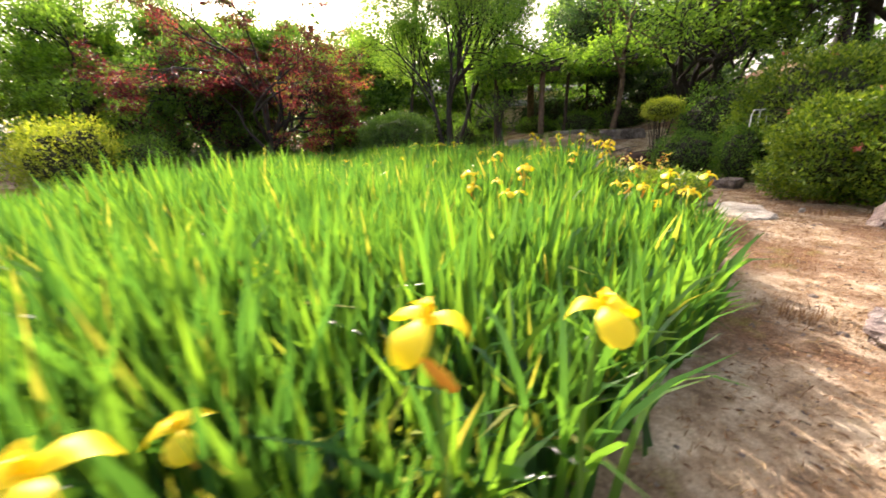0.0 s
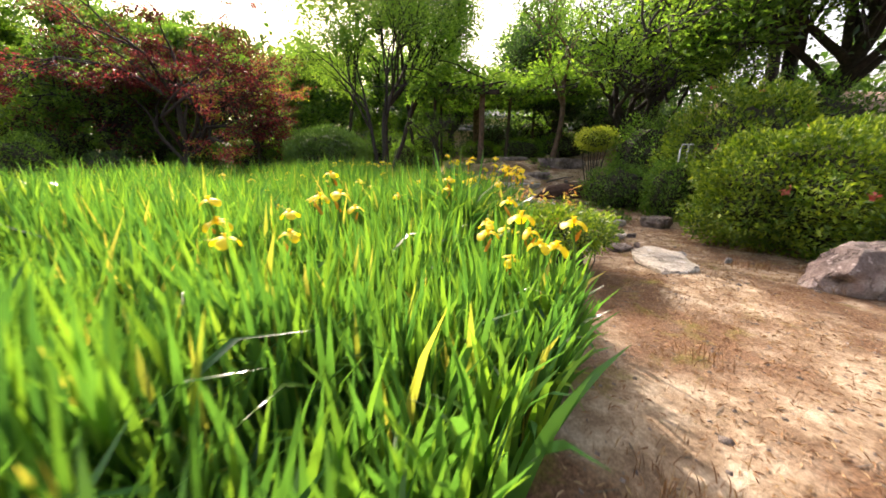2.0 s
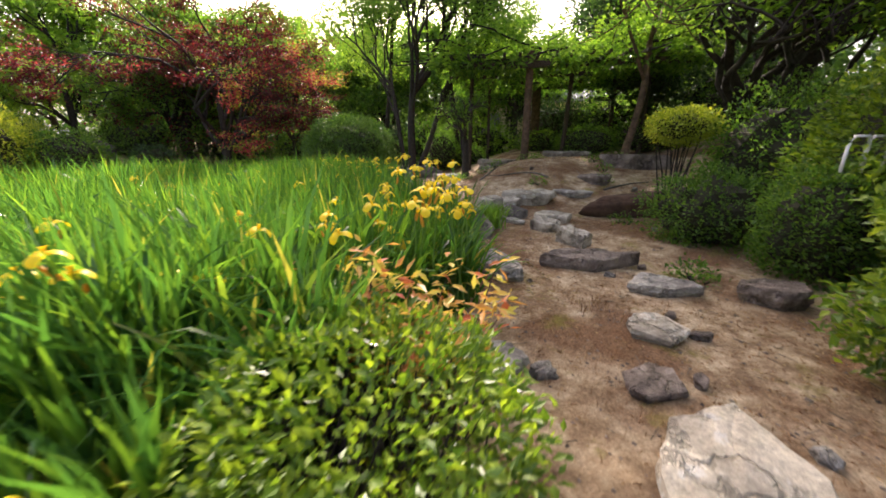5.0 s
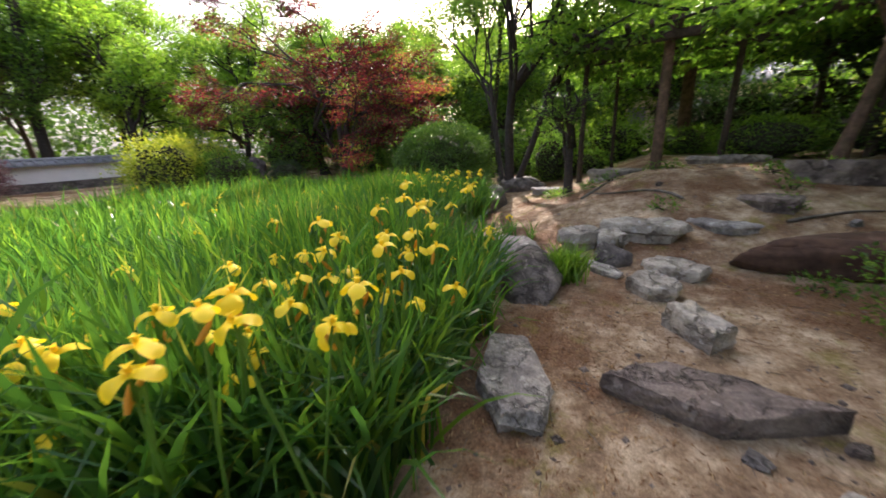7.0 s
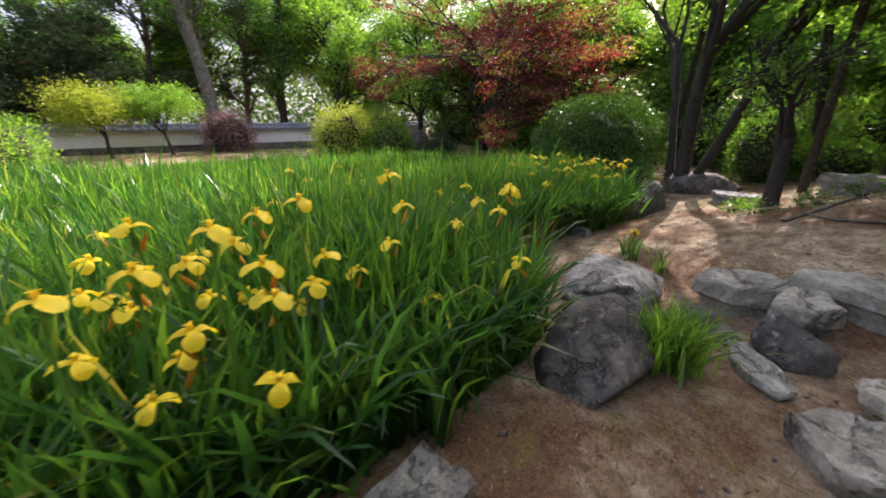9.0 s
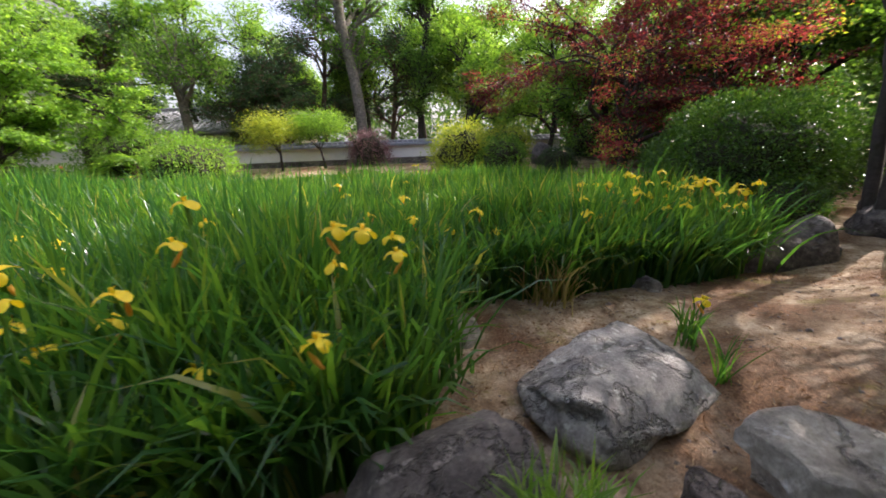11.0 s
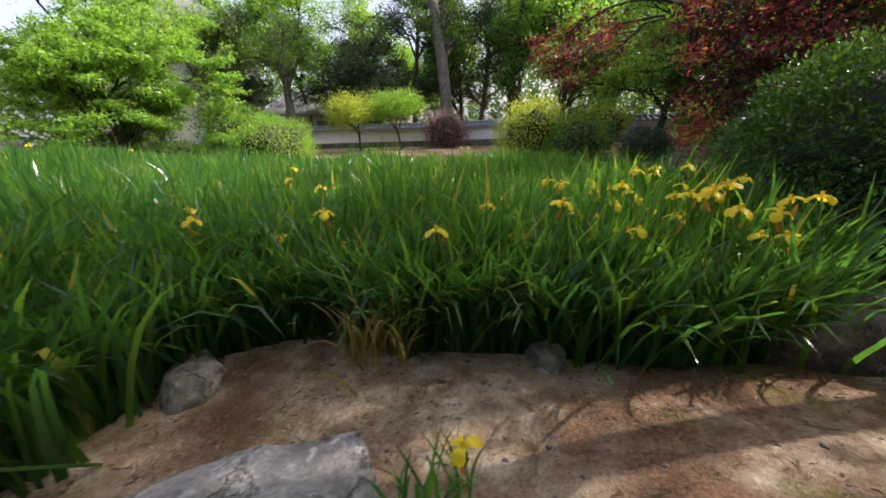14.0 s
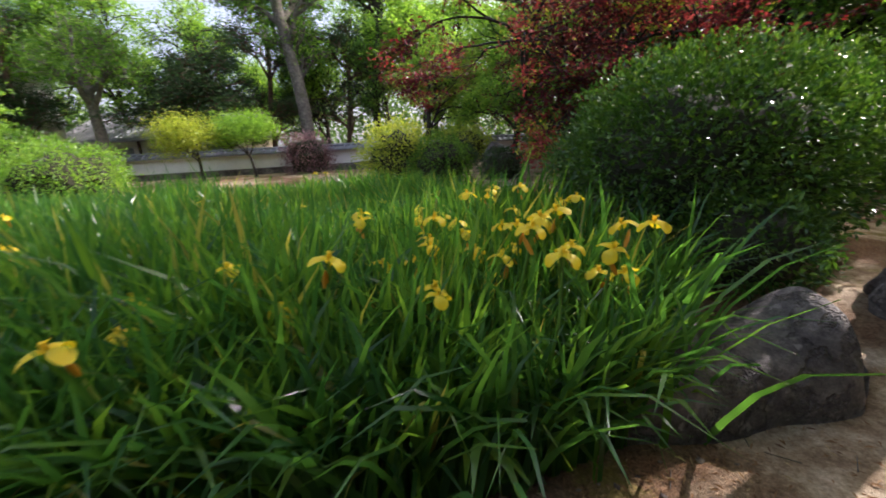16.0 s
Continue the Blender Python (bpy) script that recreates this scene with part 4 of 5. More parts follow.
for x, y, h, mat in ((-21.5, -1.2, 5.0, PINE), (-24, 0.5, 7.5, PINE), (-20.3, -2.8, 3.6, PINE), (-20.5, -9.5, 5.5, PINE), (-23.5, 5.0, 6.0, PINE)):
    tree("pine_tree", "grey-green pine with layered branches", x, y, [dict(trunk=h, lean=(0.03, 0.02), radius=0.17, length=1.25, depth=3, boughs=14, spread=1.0, flat=0.5, along=0.2)], mat, 11000, 0.2, 0.34, BARKRED, width=0.22, flatten=0.4)
tree("plum_tree", "spreading plum tree with gnarled limbs and bright leaves", 5.9, 6.9,
     [dict(trunk=1.5, lean=(-0.2, 0.0), radius=0.17, length=1.35, depth=4, boughs=8, spread=0.9, rise=0.22, wobble=0.2)], LIGHT, 11000, 0.11, 0.17, clear=2.2)
for x, y, h, mat in ((-19.5, 9.5, 5.2, LIGHT), (-24, 10.5, 6.5, LIGHT), (-17.5, 13.5, 4.6, LIGHT), (-21, 15.5, 6.0, LIGHT), (-15.5, 18.5, 4.6, GREEN), (-9.5, 19.5, 4.6, GREEN), (-10.8, 17.0, 4.4, GREEN), (-14, 17.0, 5.0, GREEN), (-17.5, 20, 6.0, GREEN), (-4.5, 18.5, 4.0, GREEN),
                     (-2.0, 22.0, 4.6, GREEN), (-26, 3.5, 5.5, LIGHT), (-19.5, -12.0, 6.0, LIGHT), (-25, -7.5, 6.5, LIGHT), (-28, -2, 6.5, LIGHT), (-29, 8, 7.5, LIGHT), (-24, 13.5, 6.5, LIGHT),
                     (-13, 22, 5.4, GREEN), (-6.5, 23, 4.8, GREEN), (3.5, 24, 5.4, GREEN), (8.5, 20, 5.4, LIGHT), (-15.5, -13.0, 6.2, GREEN), (0.8, 19.0, 3.6, GREEN)):
    tree("garden_tree", "broad-leaved garden tree with an open crown", x, y, [dict(trunk=h, lean=(rng.normal() * 0.08, rng.normal() * 0.08), radius=0.15, length=h * 0.26, boughs=11, along=0.25, depth=4, spread=0.8, rise=0.1)],
         mat, 17000, 0.19, 0.27)
for x, y, r, h, m in ((-15, 14.5, 1.6, 1.6, GREEN), (-11.8, 16.5, 1.5, 1.5, PINE), (-7.2, 15.0, 1.3, 1.4, GREEN), (-5.0, 14.0, 1.2, 1.6, GREEN), (-3.0, 15.0, 1.4, 1.5, PINE), (-1.0, 14.0, 1.2, 1.7, GREEN),
                      (0.8, 15.5, 1.3, 1.5, LIGHT), (3.8, 14.2, 1.4, 1.6, PINE), (5.8, 14.6, 1.5, 1.9, GREEN), (8.2, 12.0, 1.6, 2.2, PINE), (-18, 17, 2.0, 2.2, GREEN), (-9.5, 14.5, 1.0, 1.1, GREEN), (-20.5, 11.0, 1.6, 1.6, GREEN),
                      (-16.8, -7.6, 1.8, 2.4, GREEN), (-14.0, -11.0, 2.0, 2.2, GREEN)):
    shrub("understory_shrub", "dark evergreen shrub under the far trees", x, y, r, r * 0.9, h, m, 4200, 0.12, x * 0.3, 0.0, 0.18, shoots=0.3)
for x, y, h, mat, n in ((8.2, 9.2, 3.2, PINE, 15000), (9.0, 5.0, 3.8, GREEN, 18000), (9.5, 1.0, 3.8, GREEN, 16000), (6.6, 13.5, 3.0, PINE, 15000), (10.5, -3.5, 3.4, GREEN, 12000), (2.2, 17.0, 2.4, GREEN, 9000), (12.5, 9.5, 5.0, PINE, 14000), (10.8, 7.2, 4.6, GREEN, 13000), (11.0, 3.0, 4.8, PINE, 13000)):
    tree("hill_tree", "dense dark evergreen tree on the slope", x, y, [dict(trunk=h * 0.8, lean=(rng.normal() * 0.1, rng.normal() * 0.1), radius=0.2, length=h * 0.42, boughs=10, along=0.3, **TALL)], mat, int(n * 1.3), 0.15, 0.4, clear=1.2)
# two added trees, crowns mostly above the view, to shade the near bed
for x, y, n in ((0.2, 12.7, 12500), (-2.6, 12.9, 12500)):
    tree("garden_tree", "added tall tree whose high crown shades the near iris bed", x, y, [dict(trunk=5.9, lean=(-0.02, 0.0), radius=0.08, length=1.45, boughs=12, along=0.75, depth=4, spread=0.85, rise=0.08)], LIGHT, n, 0.12, 0.34, clear=5.0)
tree("gnarled_stump_tree", "low gnarled mossy trunk with a few shoots", 0.75, 8.7, [dict(trunk=1.0, lean=(0.1, 0.05), radius=0.1, length=0.5, depth=3, boughs=3, spread=0.6)], GREEN, 900, 0.06, 0.12)
tree("slim_tree", "slim brown tree trunk under the canopy", 4.4, 8.4, [dict(trunk=2.6, lean=(0.12, 0.05), radius=0.09, length=1.3, depth=3, boughs=4, spread=0.8)], GREEN, 5000, 0.10, 0.22, BARKRED, clear=2.3)

# palm
palm = thing("palm", -13.0, -4.8, gz(-13.0, -4.8) - 0.05, "small cycad palm with arching pale fronds", "palm")
part_mesh("trunk", tubes("trunk", [(np.array([[0, 0, 0], [0.02, 0, 0.4], [0, 0.02, 0.9], [0, 0, 1.15]]), [0.17, 0.15, 0.15, 0.12])], BARKRED, 9), palm)
for k in range(16):
    a, up = k * 2.4, rng.uniform(0.25, 1.0)
    s = np.linspace(0, 1, 9)
    rib = np.stack([np.cos(a) * s * 1.3, np.sin(a) * s * 1.3, 1.1 + up * s * 1.1 - s * s * 1.0], -1)
    fr = part_mesh("frond", tubes("frond", [(rib, np.linspace(0.014, 0.004, 9))], STEM, 4), palm)
    at = np.repeat(rib[1:], 10, 0) + rng.normal(size=(80, 3)) * 0.03
    ax = np.cross(np.array([np.cos(a), np.sin(a), 0]), [0, 0, 1]) * rng.choice([-1, 1], (80, 1)) + np.array([np.cos(a), np.sin(a), -0.25]) * 0.7
    part_mesh("leaflets", leaf_mesh("leaflets", at, ax, 0.3, LIGHT, 0.12, 0.2), fr)

# ---- pergola ----
PG = gz(2.2, 9.4)
pergola = thing("pergola", 2.2, 9.4, PG, "dark timber pergola roofed with wisteria", "pergola")
for x, y, r, top, lean in ((0.03, -0.3, 0.1, 2.5, 0.02), (-1.45, 0.5, 0.06, 2.15, 0.05), (-1.0, 2.6, 0.05, 2.15, 0), (0.55, 3.3, 0.16, 2.4, 0.0), (1.05, 0.35, 0.06, 2.2, 0.1), (3.0, 0.4, 0.07, 2.2, 0), (3.0, 3.3, 0.07, 2.2, 0)):
    base = gz(2.2 + x, 9.4 + y) - PG
    part_mesh("post", tubes("post", [(np.array([[x, y, base - 0.05], [x + lean * 0.5, y, 1.0], [x + lean, y + 0.02, top]]), [r, r * 0.93, r * 0.88])], BARKRED if r > 0.08 else TIMBER, 10), pergola)
for y in (-0.5, 1.0, 2.4, 3.8):
    bm = bmesh.new()
    box_bm(bm, 0.9, y, 2.17, 5.6, 0.11, 0.14, 0, 0.012)
    part("beam", bm, TIMBER, pergola)
for k in range(15):
    bm = bmesh.new()
    box_bm(bm, -1.75 + k * 0.38, 1.6, 2.29, 0.06, 5.4, 0.07, rng.uniform(-1, 1), 0.008)
    part("rafter", bm, TIMBER, pergola)
vs = []
for _ in range(60):
    a = np.array([rng.uniform(-1.7, 3.5), rng.uniform(-0.8, 4.2), rng.uniform(2.33, 2.6)])
    p2, _d = limb(a, unit(rng.normal(size=3) * [1, 1, 0.15]), rng.uniform(1.0, 2.4), 0.25, 6)
    p2[:, 2] = np.clip(p2[:, 2], 2.34, 2.8)
    vs.append((p2, np.linspace(0.03, 0.012, 6)))
wis = thing("wisteria", 2.2, 9.4, PG, "dense wisteria vine spread over the pergola roof", "vine")
part_mesh("vine", tubes("vine", vs, BARK, 5), wis)
n = 17000
pt = np.stack([rng.uniform(-2.3, 4.0, n), rng.uniform(-1.2, 4.6, n), 2.3 + np.abs(rng.normal(size=n)) * 0.32], -1)
pt[:, 2] += 0.45 * np.sin(pt[:, 0] * 2.1) * np.sin(pt[:, 1] * 1.9)
pt[:, 2] = np.maximum(pt[:, 2], 2.08 + rng.random(n) * 0.2)
gap = np.sin(pt[:, 0] * 2.6 + 1) * np.sin(pt[:, 1] * 2.2 + 0.5 * pt[:, 0]) > -0.62
pt = pt[gap]
n = len(pt)
# lower leaves take the darker green so the roof's underside looks shaded
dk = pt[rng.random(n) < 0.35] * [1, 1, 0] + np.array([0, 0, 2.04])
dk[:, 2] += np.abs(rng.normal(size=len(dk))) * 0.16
part_mesh("shaded_foliage", leaf_mesh("shaded_foliage", dk, rng.normal(size=dk.shape) * [1, 1, 0.4], 0.16, GREEN, 0.45, 0.2, 0.3), wis, "underside leaves in darker green, painting the roof's shade")
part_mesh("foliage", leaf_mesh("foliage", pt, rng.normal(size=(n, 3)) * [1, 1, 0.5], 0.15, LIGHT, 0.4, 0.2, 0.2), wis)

# ---- walls and houses ----
def garden_wall(name, label, x0, y0, x1, y1, height, mat, z):
    L = math.hypot(x1 - x0, y1 - y0)
    rz = math.degrees(math.atan2(y1 - y0, x1 - x0))
    ob = thing(name, x0, y0, z, label, "wall", kind="structure", rz=rz)
    bm = bmesh.new()
    box_bm(bm, L / 2, 0, height / 2 + 0.1, L, 0.22, height - 0.2)
    part("plaster", bm, mat, ob)
    bm = bmesh.new()
    box_bm(bm, L / 2, 0, 0.0, L, 0.34, 0.6)
    part("footing", bm, STONEDARK, ob)
    bm = bmesh.new()
    pts = [(-0.34, 0.0), (-0.02, 0.17), (0.02, 0.17), (0.34, 0.0), (0.34, -0.05), (-0.34, -0.05)]
    a = [bm.verts.new((0, y, height + z2)) for y, z2 in pts]
    b = [bm.verts.new((L, y, height + z2)) for y, z2 in pts]
    for k in range(6):
        bm.faces.new((a[k], a[(k + 1) % 6], b[(k + 1) % 6], b[k]))
    bm.faces.new(a[::-1])
    bm.faces.new(b)
    part("coping", bm, TILE, ob)
    ribs = []
    for k in range(int(L / 0.3)):
        for sgn in (-1, 1):
            ribs.append((np.array([[k * 0.3 + 0.15, sgn * 0.03, height + 0.18], [k * 0.3 + 0.15, sgn * 0.36, height + 0.02]]), [0.05, 0.05]))
    part_mesh("cover_tiles", tubes("cover_tiles", ribs, TILE, 6), ob)
    ridge = part_mesh("ridge", tubes("ridge", [(np.array([[0, 0, height + 0.2], [L, 0, height + 0.2]]), [0.08, 0.08])], TILE, 8), ob)
    return ob


garden_wall("wall_west", "white plaster garden wall with grey tile coping", -19.3, -8.5, -19.3, 15.0, 1.0, PLASTER, 0.45)
garden_wall("wall_north", "cream plaster garden wall with tile coping", 2.0, 19.0, 11.0, 19.0, 1.5, CREAM, 0.75)


def house(x, y, w, d, h, rz, label, wall_mat, tile_mat, z=0.3):
    ob = thing("house", x, y, z, label, "house", rz=rz)
    bm = bmesh.new()
    box_bm(bm, 0, 0, h / 2, w, d, h)
    part("wall", bm, wall_mat, ob)
    for k in range(int(w / 1.8) + 1):
        bm = bmesh.new()
        box_bm(bm, -w / 2 + 0.1 + k * (w - 0.2) / int(w / 1.8), -d / 2 - 0.03, h / 2, 0.16, 0.08, h)
        part("timber_post", bm, TIMBER, ob)
    for k in range(int(w / 1.8)):
        bm = bmesh.new()
        box_bm(bm, -w / 2 + 0.1 + (k + 0.5) * (w - 0.2) / int(w / 1.8), -d / 2 - 0.02, h * 0.6, 0.9, 0.06, 0.9, 0, 0.01)
        part("window", bm, TILE, ob)
    bm = bmesh.new()
    o = 0.8
    ew, ed, rise = w / 2 + o, d / 2 + o, d * 0.32
    v = [bm.verts.new(c) for c in ((-ew, -ed, h), (ew, -ed, h), (ew, ed, h), (-ew, ed, h), (-ew, 0, h + rise), (ew, 0, h + rise), (-ew, -ed, h - 0.15), (ew, -ed, h - 0.15), (ew, ed, h - 0.15), (-ew, ed, h - 0.15))]
    for f in ((0, 1, 5, 4), (2, 3, 4, 5), (6, 9, 8, 7), (0, 6, 7, 1), (2, 8, 9, 3), (0, 4, 3, 9, 6), (1, 7, 8, 2, 5)):
        bm.faces.new([v[i] for i in f])
    roof = part("roof", bm, tile_mat, ob)
    ribs = []
    for k in range(int(2 * ew / 0.3)):
        for s in (-1, 1):
            ribs.append((np.array([[-ew + 0.15 + k * 0.3, s * 0.05, h + rise], [-ew + 0.15 + k * 0.3, s * ed, h + 0.02]]), [0.06, 0.06]))
    part_mesh("cover_tiles", tubes("cover_tiles", ribs, tile_mat, 6), roof)
    part_mesh("ridge", tubes("ridge", [(np.array([[-ew, 0, h + rise + 0.06], [ew, 0, h + rise + 0.06]]), [0.14, 0.14])], tile_mat, 8), roof)
    return ob


house(-26.0, -5.5, 9, 5, 2.4, 80, "low house with a grey tiled roof behind the wall", PLASTER, TILEPALE)
house(-22.0, -15.0, 9, 7, 6.2, 55, "tall white plaster house with dark timber and tiled roof", PLASTER, TILE)
house(3.0, 28.0, 14, 6, 3.0, 0, "house with a grey roof behind the cream wall", CREAM, TILE, 0.5)

# ---- path details ----
shrub("dark_shrub", "dark evergreen shrub round the hoop stand", 4.64, 3.16, 0.5, 0.48, 1.1, GREEN, 6000, 0.05, 6.6, 0.0, 0.12)
tap = thing("hoop_stand", 4.54, 3.02, gz(4.54, 3.02), "white metal hoop stand among the shrubs", "stand")
h0 = 1.32 - gz(4.54, 3.02)
for k in range(2):
    part_mesh("hoop", tubes("hoop", [(np.array([[k * 0.14, 0, h0 - 0.3], [k * 0.14, 0, h0 - 0.08], [k * 0.14 + 0.03, 0, h0], [k * 0.14 + 0.13, 0, h0], [k * 0.14 + 0.15, 0, h0 - 0.08], [k * 0.14 + 0.15, 0, h0 - 0.3]]), [0.013] * 6)], METAL, 7), tap)

for x, y, rz, ln in ((2.6, 7.0, 150, 1.5), (3.6, 6.6, 20, 1.0), (1.2, 7.6, 60, 0.9)):
    br = thing("fallen_branch", x, y, 0, "bare fallen branch on the slope", "branch")
    s = np.linspace(0, ln, 9)
    bx, by = x + s * math.cos(radians(rz)) + 0.05 * np.sin(s * 5), y + s * math.sin(radians(rz)) + 0.06 * np.sin(s * 4)
    part_mesh("branch", tubes("branch", [(np.stack([bx - x, by - y, ground_z(bx, by) + 0.02], -1), np.linspace(0.022, 0.008, 9))], BARKGREY, 6), br)
for k in range(26):
    x, y = rng.uniform(0.0, 4.6), rng.uniform(6.2, 9.6)
    if k % 3 == 0:
        x, y = rng.uniform(2.0, 4.5), rng.uniform(2.0, 6.0)
    if bed_inside(np.array([x]), np.array([y]))[0] < -0.5 and not (1.6 < x < 3.4 and y < 5.8) and (x > 2.2 or y > 7.9):
        shrub("ground_plant", "low leafy weed on the shaded slope", x, y, 0.16, 0.14, 0.16, GREEN, 160, 0.05, x, 0.0, 0.2, twigs=5, core=False)
shrub("leafy_weed", "yellow-green small-leaved weed among the irises", -1.65, -3.47, 0.22, 0.18, 0.66, YELLOW, 700, 0.035, 2.7, 0.25, 0.2, twigs=16, core=False, twig=0.4)
coral = thing("nandina", 1.0, 0.82, gz(1.0, 0.82) - 0.03, "young nandina with coral and yellow leaves", "shrub")
st, at, ax = [], [], []
for k in range(26):
    p0 = np.array([rng.normal() * 0.22, rng.normal() * 0.1, 0])
    pts, dd = limb(p0, unit(np.array([rng.normal() * 0.35, rng.normal() * 0.35, 1.0])), rng.uniform(0.5, 0.85), 0.1, 6)
    st.append((pts, np.linspace(0.008, 0.003, 6)))
    for j in range(2, 6):
        for _ in range(14):
            at.append(pts[j] + rng.normal(size=3) * 0.04)
            ax.append(rng.normal(size=3) * [1, 1, 0.4])
part_mesh("stems", tubes("stems", st, BARKRED, 5), coral)
part_mesh("foliage", leaf_mesh("foliage", np.array(at), np.array(ax), 0.085, CORAL, 0.35, 0.2), coral)


def tuft(name, label, x, y, n, height, bend, mat, r=0.09, width=0.016):
    ob = thing(name, x, y, 0, label, "grass tuft")
    px, py = x + rng.normal(size=n) * r, y + rng.normal(size=n) * r
    me = blades("blades", px, py, np.full(n, height), rng.uniform(width * 0.7, width * 1.3, n), rng.uniform(bend * 0.6, bend * 1.4, n), mat, 0.3)
    me.transform(Matrix.Translation((-x, -y, 0)))
    tagged(part_mesh("foliage", me, ob), kind="stuff")
    return ob


tuft("grass_tuft", "bright green arching grass tuft between the stones", 1.54, 4.88, 270, 0.48, 1.7, LIGHT, 0.075, 0.016)
for x, y in ((0.33, 6.35), (0.8, 6.15), (0.45, 6.25)):
    tuft("iris_seedling", "small iris seedling in bare soil", x, y, 16, 0.34, 0.9, IRIS, 0.035)
bloom(0.36, 6.4, 0.29)
tuft("dry_tuft", "half-withered yellow iris clump at the rim", -0.58, 5.8, 90, 0.58, 1.7, leaf_mat("straw_blade", [(0.0, (0.25, 0.22, 0.05)), (1.0, (0.5, 0.4, 0.14))], (1.3, 1.2, 0.8)), 0.1)
for _ in range(34):
    x, y = rng.uniform(-2.5, 4.5), rng.uniform(-5.0, 3.0)
    if bed_inside(np.array([x]), np.array([y]))[0] < -0.25 and x + 0.2 > y * 0.4 - 1.5:
        tuft("dry_grass", "thin dry grass tuft on the path", x, y, 40, 0.11, 1.0, DRY, 0.07, 0.005)

# arching long leaves at the bed's start
for x, y in ((-0.78, -3.0), (-1.1, -3.32), (1.35, 2.3), (1.2, 3.4)):
    tuft("iris_clump", "arching iris clump at the bed's rim", x, y, 34, 0.75, 1.5, IRIS, 0.07, 0.024)

rim_pts = [e for e in EDGE if 0.5 < e[1] < 9.05 and e[0] > -2.6]
k = 0
for (ax, ay), (bx, by) in zip(rim_pts, rim_pts[1:]):
    ln = math.hypot(bx - ax, by - ay)
    for s in np.arange(0.05, ln, 0.3):
        x, y = ax + (bx - ax) * s / ln + rng.normal() * 0.05, ay + (by - ay) * s / ln + rng.normal() * 0.05
        x -= 0.12
        k += 1
        tuft("iris_clump", "arching clump of long iris leaves at the bed's rim", x, y, int(rng.integers(16, 30)), rng.uniform(0.8, 1.05), rng.uniform(1.5, 2.1), IRIS, 0.06, 0.027)

# leaf litter and gravel
n = 70000
x, y = rng.uniform(-4.5, 5.0, n), rng.uniform(-6.5, 9.5, n)
k = bed_inside(x, y) < -0.02
x, y = x[k], y[k]
keep = rng.random(len(x)) < 0.25 + 0.75 * (np.sin(x * 1.9 + 1) * np.sin(y * 1.5) > -0.1)
x, y = x[keep], y[keep]
pos = np.stack([x, y, ground_z(x, y) + 0.004], -1)
lit = part_mesh("leaf_litter", leaf_mesh("leaf_litter", pos, rng.normal(size=pos.shape) * [1, 1, 0.25], 0.036, DRY, 0.22, 0.35))
tagged(lit, "scattered dry leaves and needles on the soil", "leaf litter", kind="stuff")
n = 6000
x, y = rng.uniform(-3.5, 4.8, n), rng.uniform(-6.0, 8.5, n)
k = bed_inside(x, y) < -0.05
x, y = x[k], y[k]
s = rng.uniform(0.004, 0.016, len(x)) * np.where(rng.random(len(x)) < 0.04, 2.4, 1)
octa = np.array([[1, 0, 0], [0, 1, 0], [-1, 0, 0], [0, -1, 0], [0, 0, 0.6], [0, 0, -0.6]])
vv = octa[None] * s[:, None, None] * rng.uniform(0.6, 1.4, (len(x), 6, 1)) + np.stack([x, y, ground_z(x, y)], -1)[:, None]
ff = np.array([[0, 1, 4], [1, 2, 4], [2, 3, 4], [3, 0, 4], [1, 0, 5], [2, 1, 5], [3, 2, 5], [0, 3, 5]])
peb = part_mesh("gravel", mesh_from("gravel", vv.reshape(-1, 3), [(np.arange(len(x))[:, None, None] * 6 + ff).reshape(-1, 3)], STONEBROWN, True))
tagged(peb, "small loose pebbles on the path", "gravel", kind="stuff")

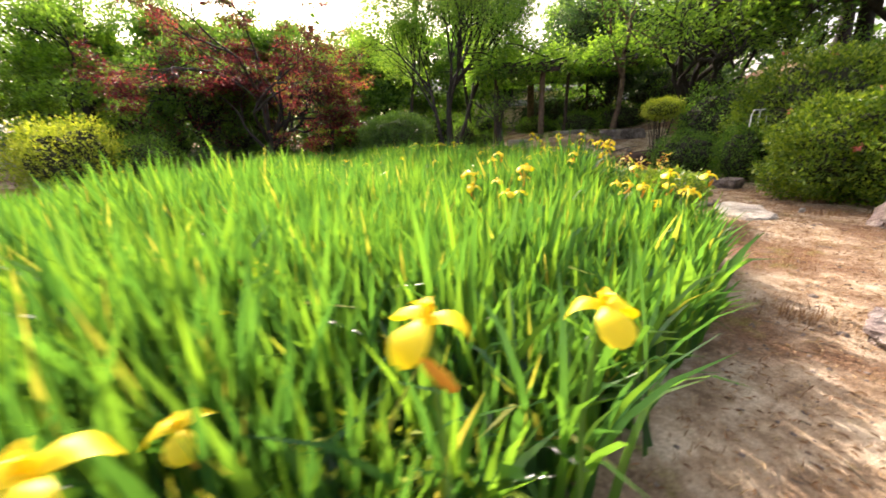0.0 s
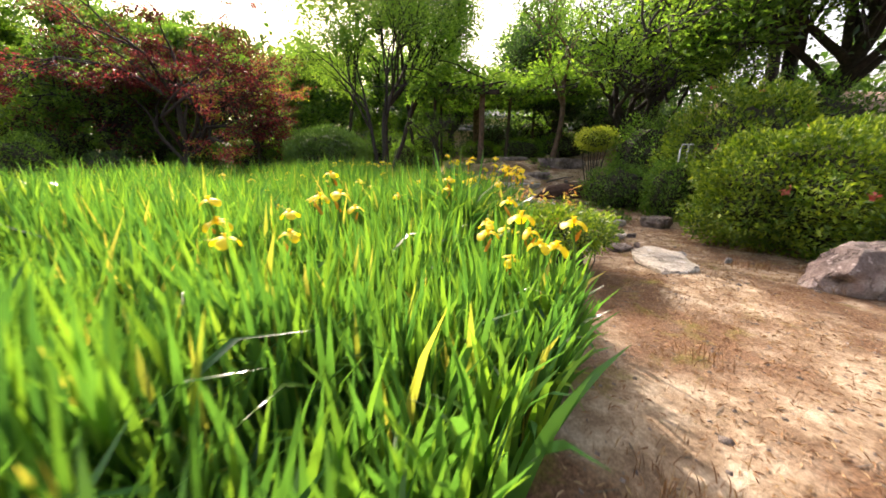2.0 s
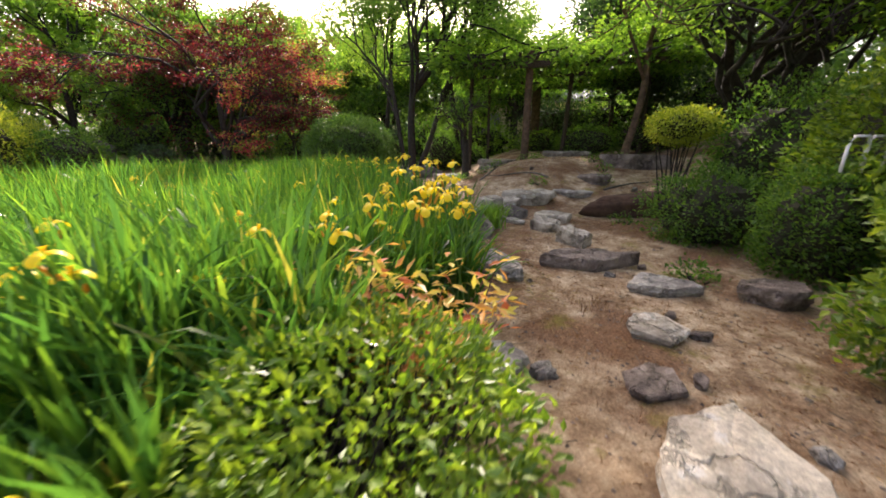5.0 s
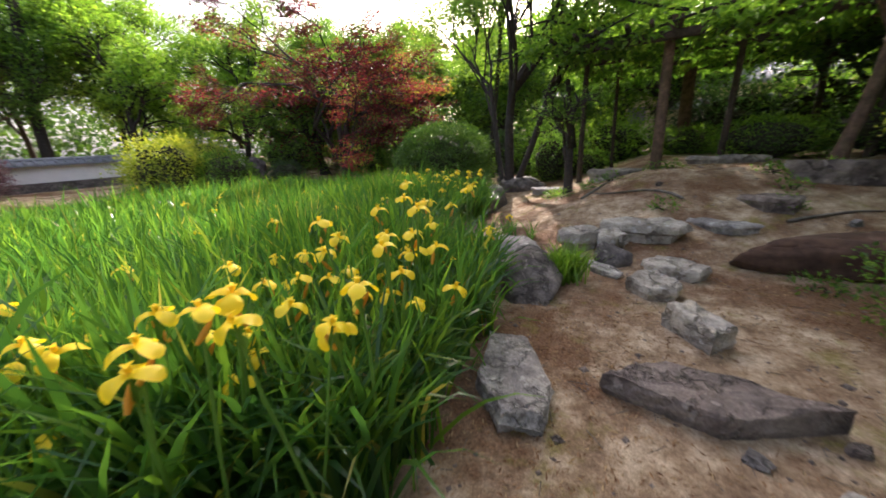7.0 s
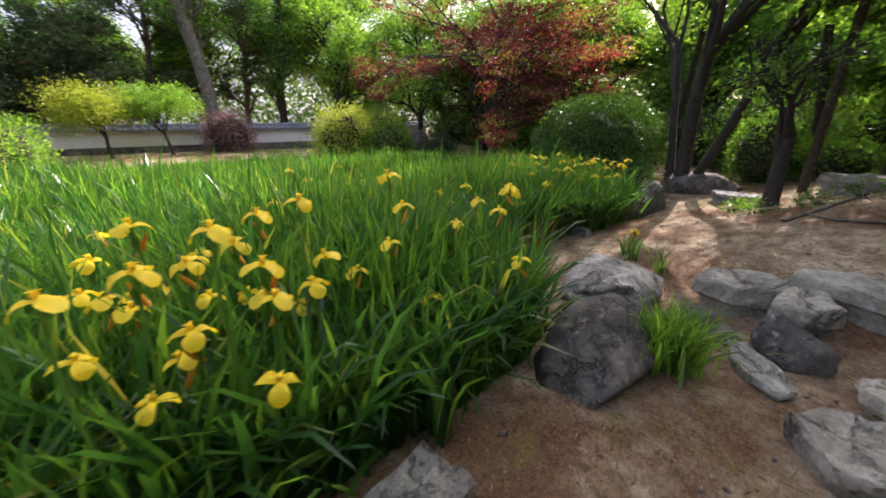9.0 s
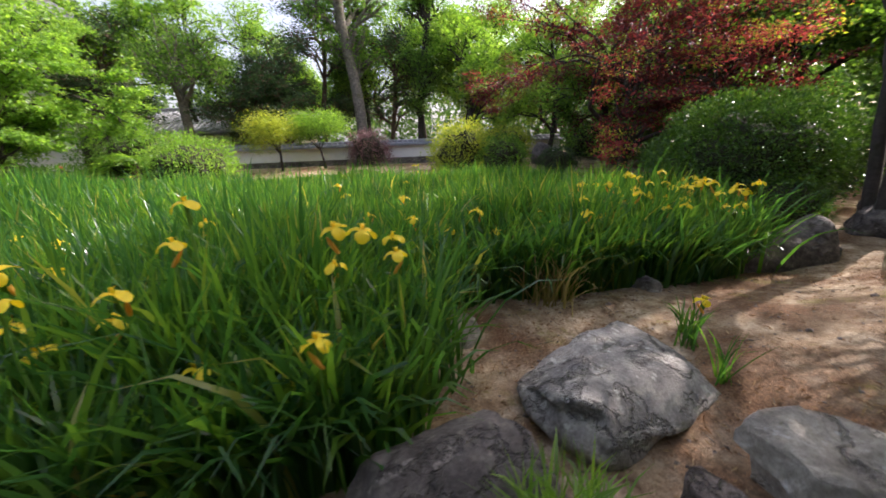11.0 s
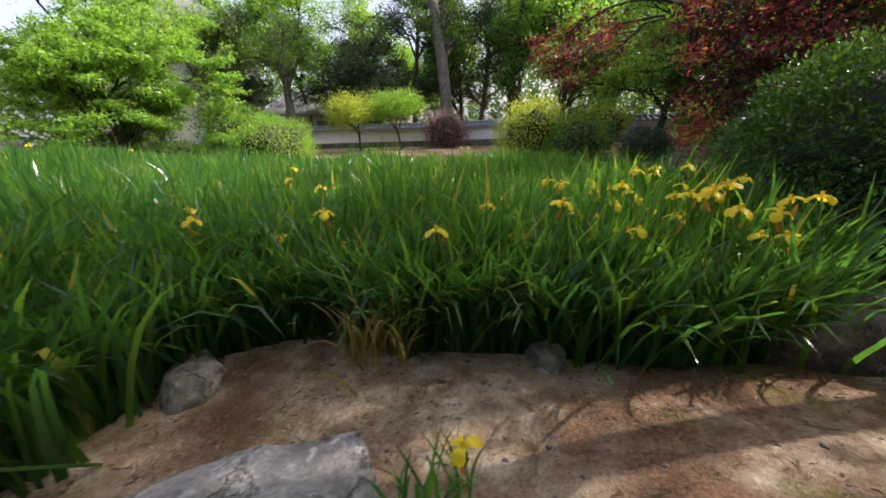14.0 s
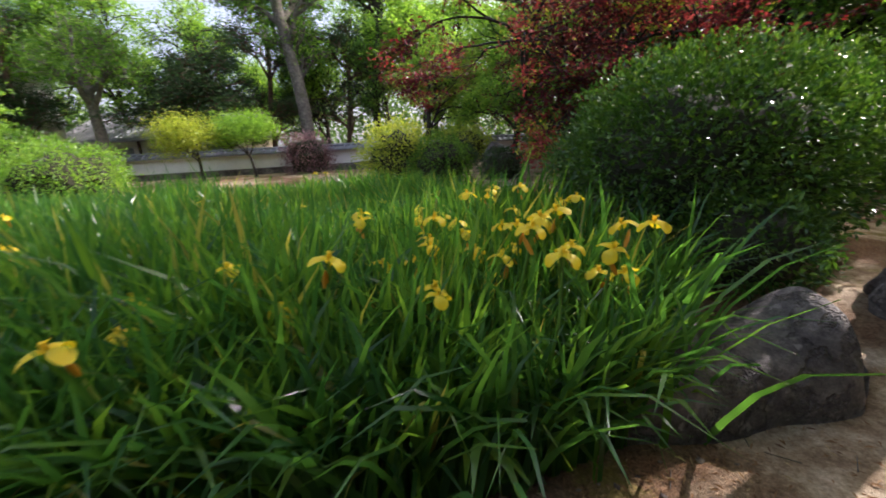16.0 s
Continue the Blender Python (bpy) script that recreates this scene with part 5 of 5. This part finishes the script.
n = 16000
x, y = rng.uniform(-3.0, 4.6, n), rng.uniform(-6.0, 5.0, n)
k = (bed_inside(x, y) < -0.05) & (rng.random(n) < 0.5 + 0.8 * np.sin(x * 2.3 + 0.5) * np.sin(y * 2.7 + 1.0))
x, y = x[k], y[k]
dg = part_mesh("dry_grass_cover", blades("dry_grass_cover", x, y, np.full(len(x), 0.07), np.full(len(x), 0.004), rng.uniform(0.3, 1.6, len(x)), DRY, 0.6, 3))
tagged(dg, "thin cover of dry reddish grass on the soil", "dry grass", kind="stuff")

n = 1400
x, y = rng.uniform(-3.0, 4.6, n), rng.uniform(-5.0, 9.0, n)
k = bed_inside(x, y) < -0.05
x, y = x[k], y[k]
a, ln = rng.uniform(0, 6.28, len(x)), rng.uniform(0.03, 0.13, len(x))
st = []
for px, py, pa, pl in zip(x, y, a, ln):
    ex, ey = px + math.cos(pa) * pl, py + math.sin(pa) * pl
    st.append((np.array([[px, py, 0.0], [ex, ey, 0.0]]), [0.0025, 0.0018]))
zz = ground_z(np.array([s[0][:, 0] for s in st]), np.array([s[0][:, 1] for s in st])) + 0.006
for s, z2 in zip(st, zz):
    s[0][:, 2] = z2
tw = part_mesh("twig_litter", tubes("twig_litter", st, BARKGREY, 3))
tagged(tw, "thin broken twigs scattered on the soil", "twigs", kind="stuff")

# ---- far woods ----
tp, td = [], []
for a in np.linspace(0, 2 * np.pi, 110, endpoint=False):
    r = rng.uniform(32, 50)
    h = rng.uniform(7, 11.5)
    c = np.array([-5 + math.cos(a) * r, 4 + math.sin(a) * r, h * 0.45])
    n = 560
    u = unit(rng.normal(size=(n, 3))) * rng.uniform(0.5, 1, (n, 1)) * [3.0, 3.0, h * 0.55]
    u *= 1 + 0.25 * np.sin(u[:, :1] * 3 + a * 7) * np.sin(u[:, 2:] * 2.5)
    tp.append(c + u)
for x0 in np.arange(-34, 22, 2.6):
    h = rng.uniform(7.5, 10.5)
    c = np.array([x0 + rng.normal(), 30 + rng.normal() * 1.5, h * 0.45])
    n = 900
    u = unit(rng.normal(size=(n, 3))) * rng.uniform(0.4, 1, (n, 1)) * [2.2, 1.8, h * 0.56]
    u *= 1 + 0.3 * np.sin(u[:, :1] * 3 + x0) * np.sin(u[:, 2:] * 2.1)
    tp.append(c + u)
tp = np.concatenate(tp)
far = part_mesh("far_woods", leaf_mesh("far_woods", tp, rng.normal(size=tp.shape), 0.6, FARGREEN, 0.7, 0.3))
tagged(far, "distant belt of green woods", "woods", kind="stuff")
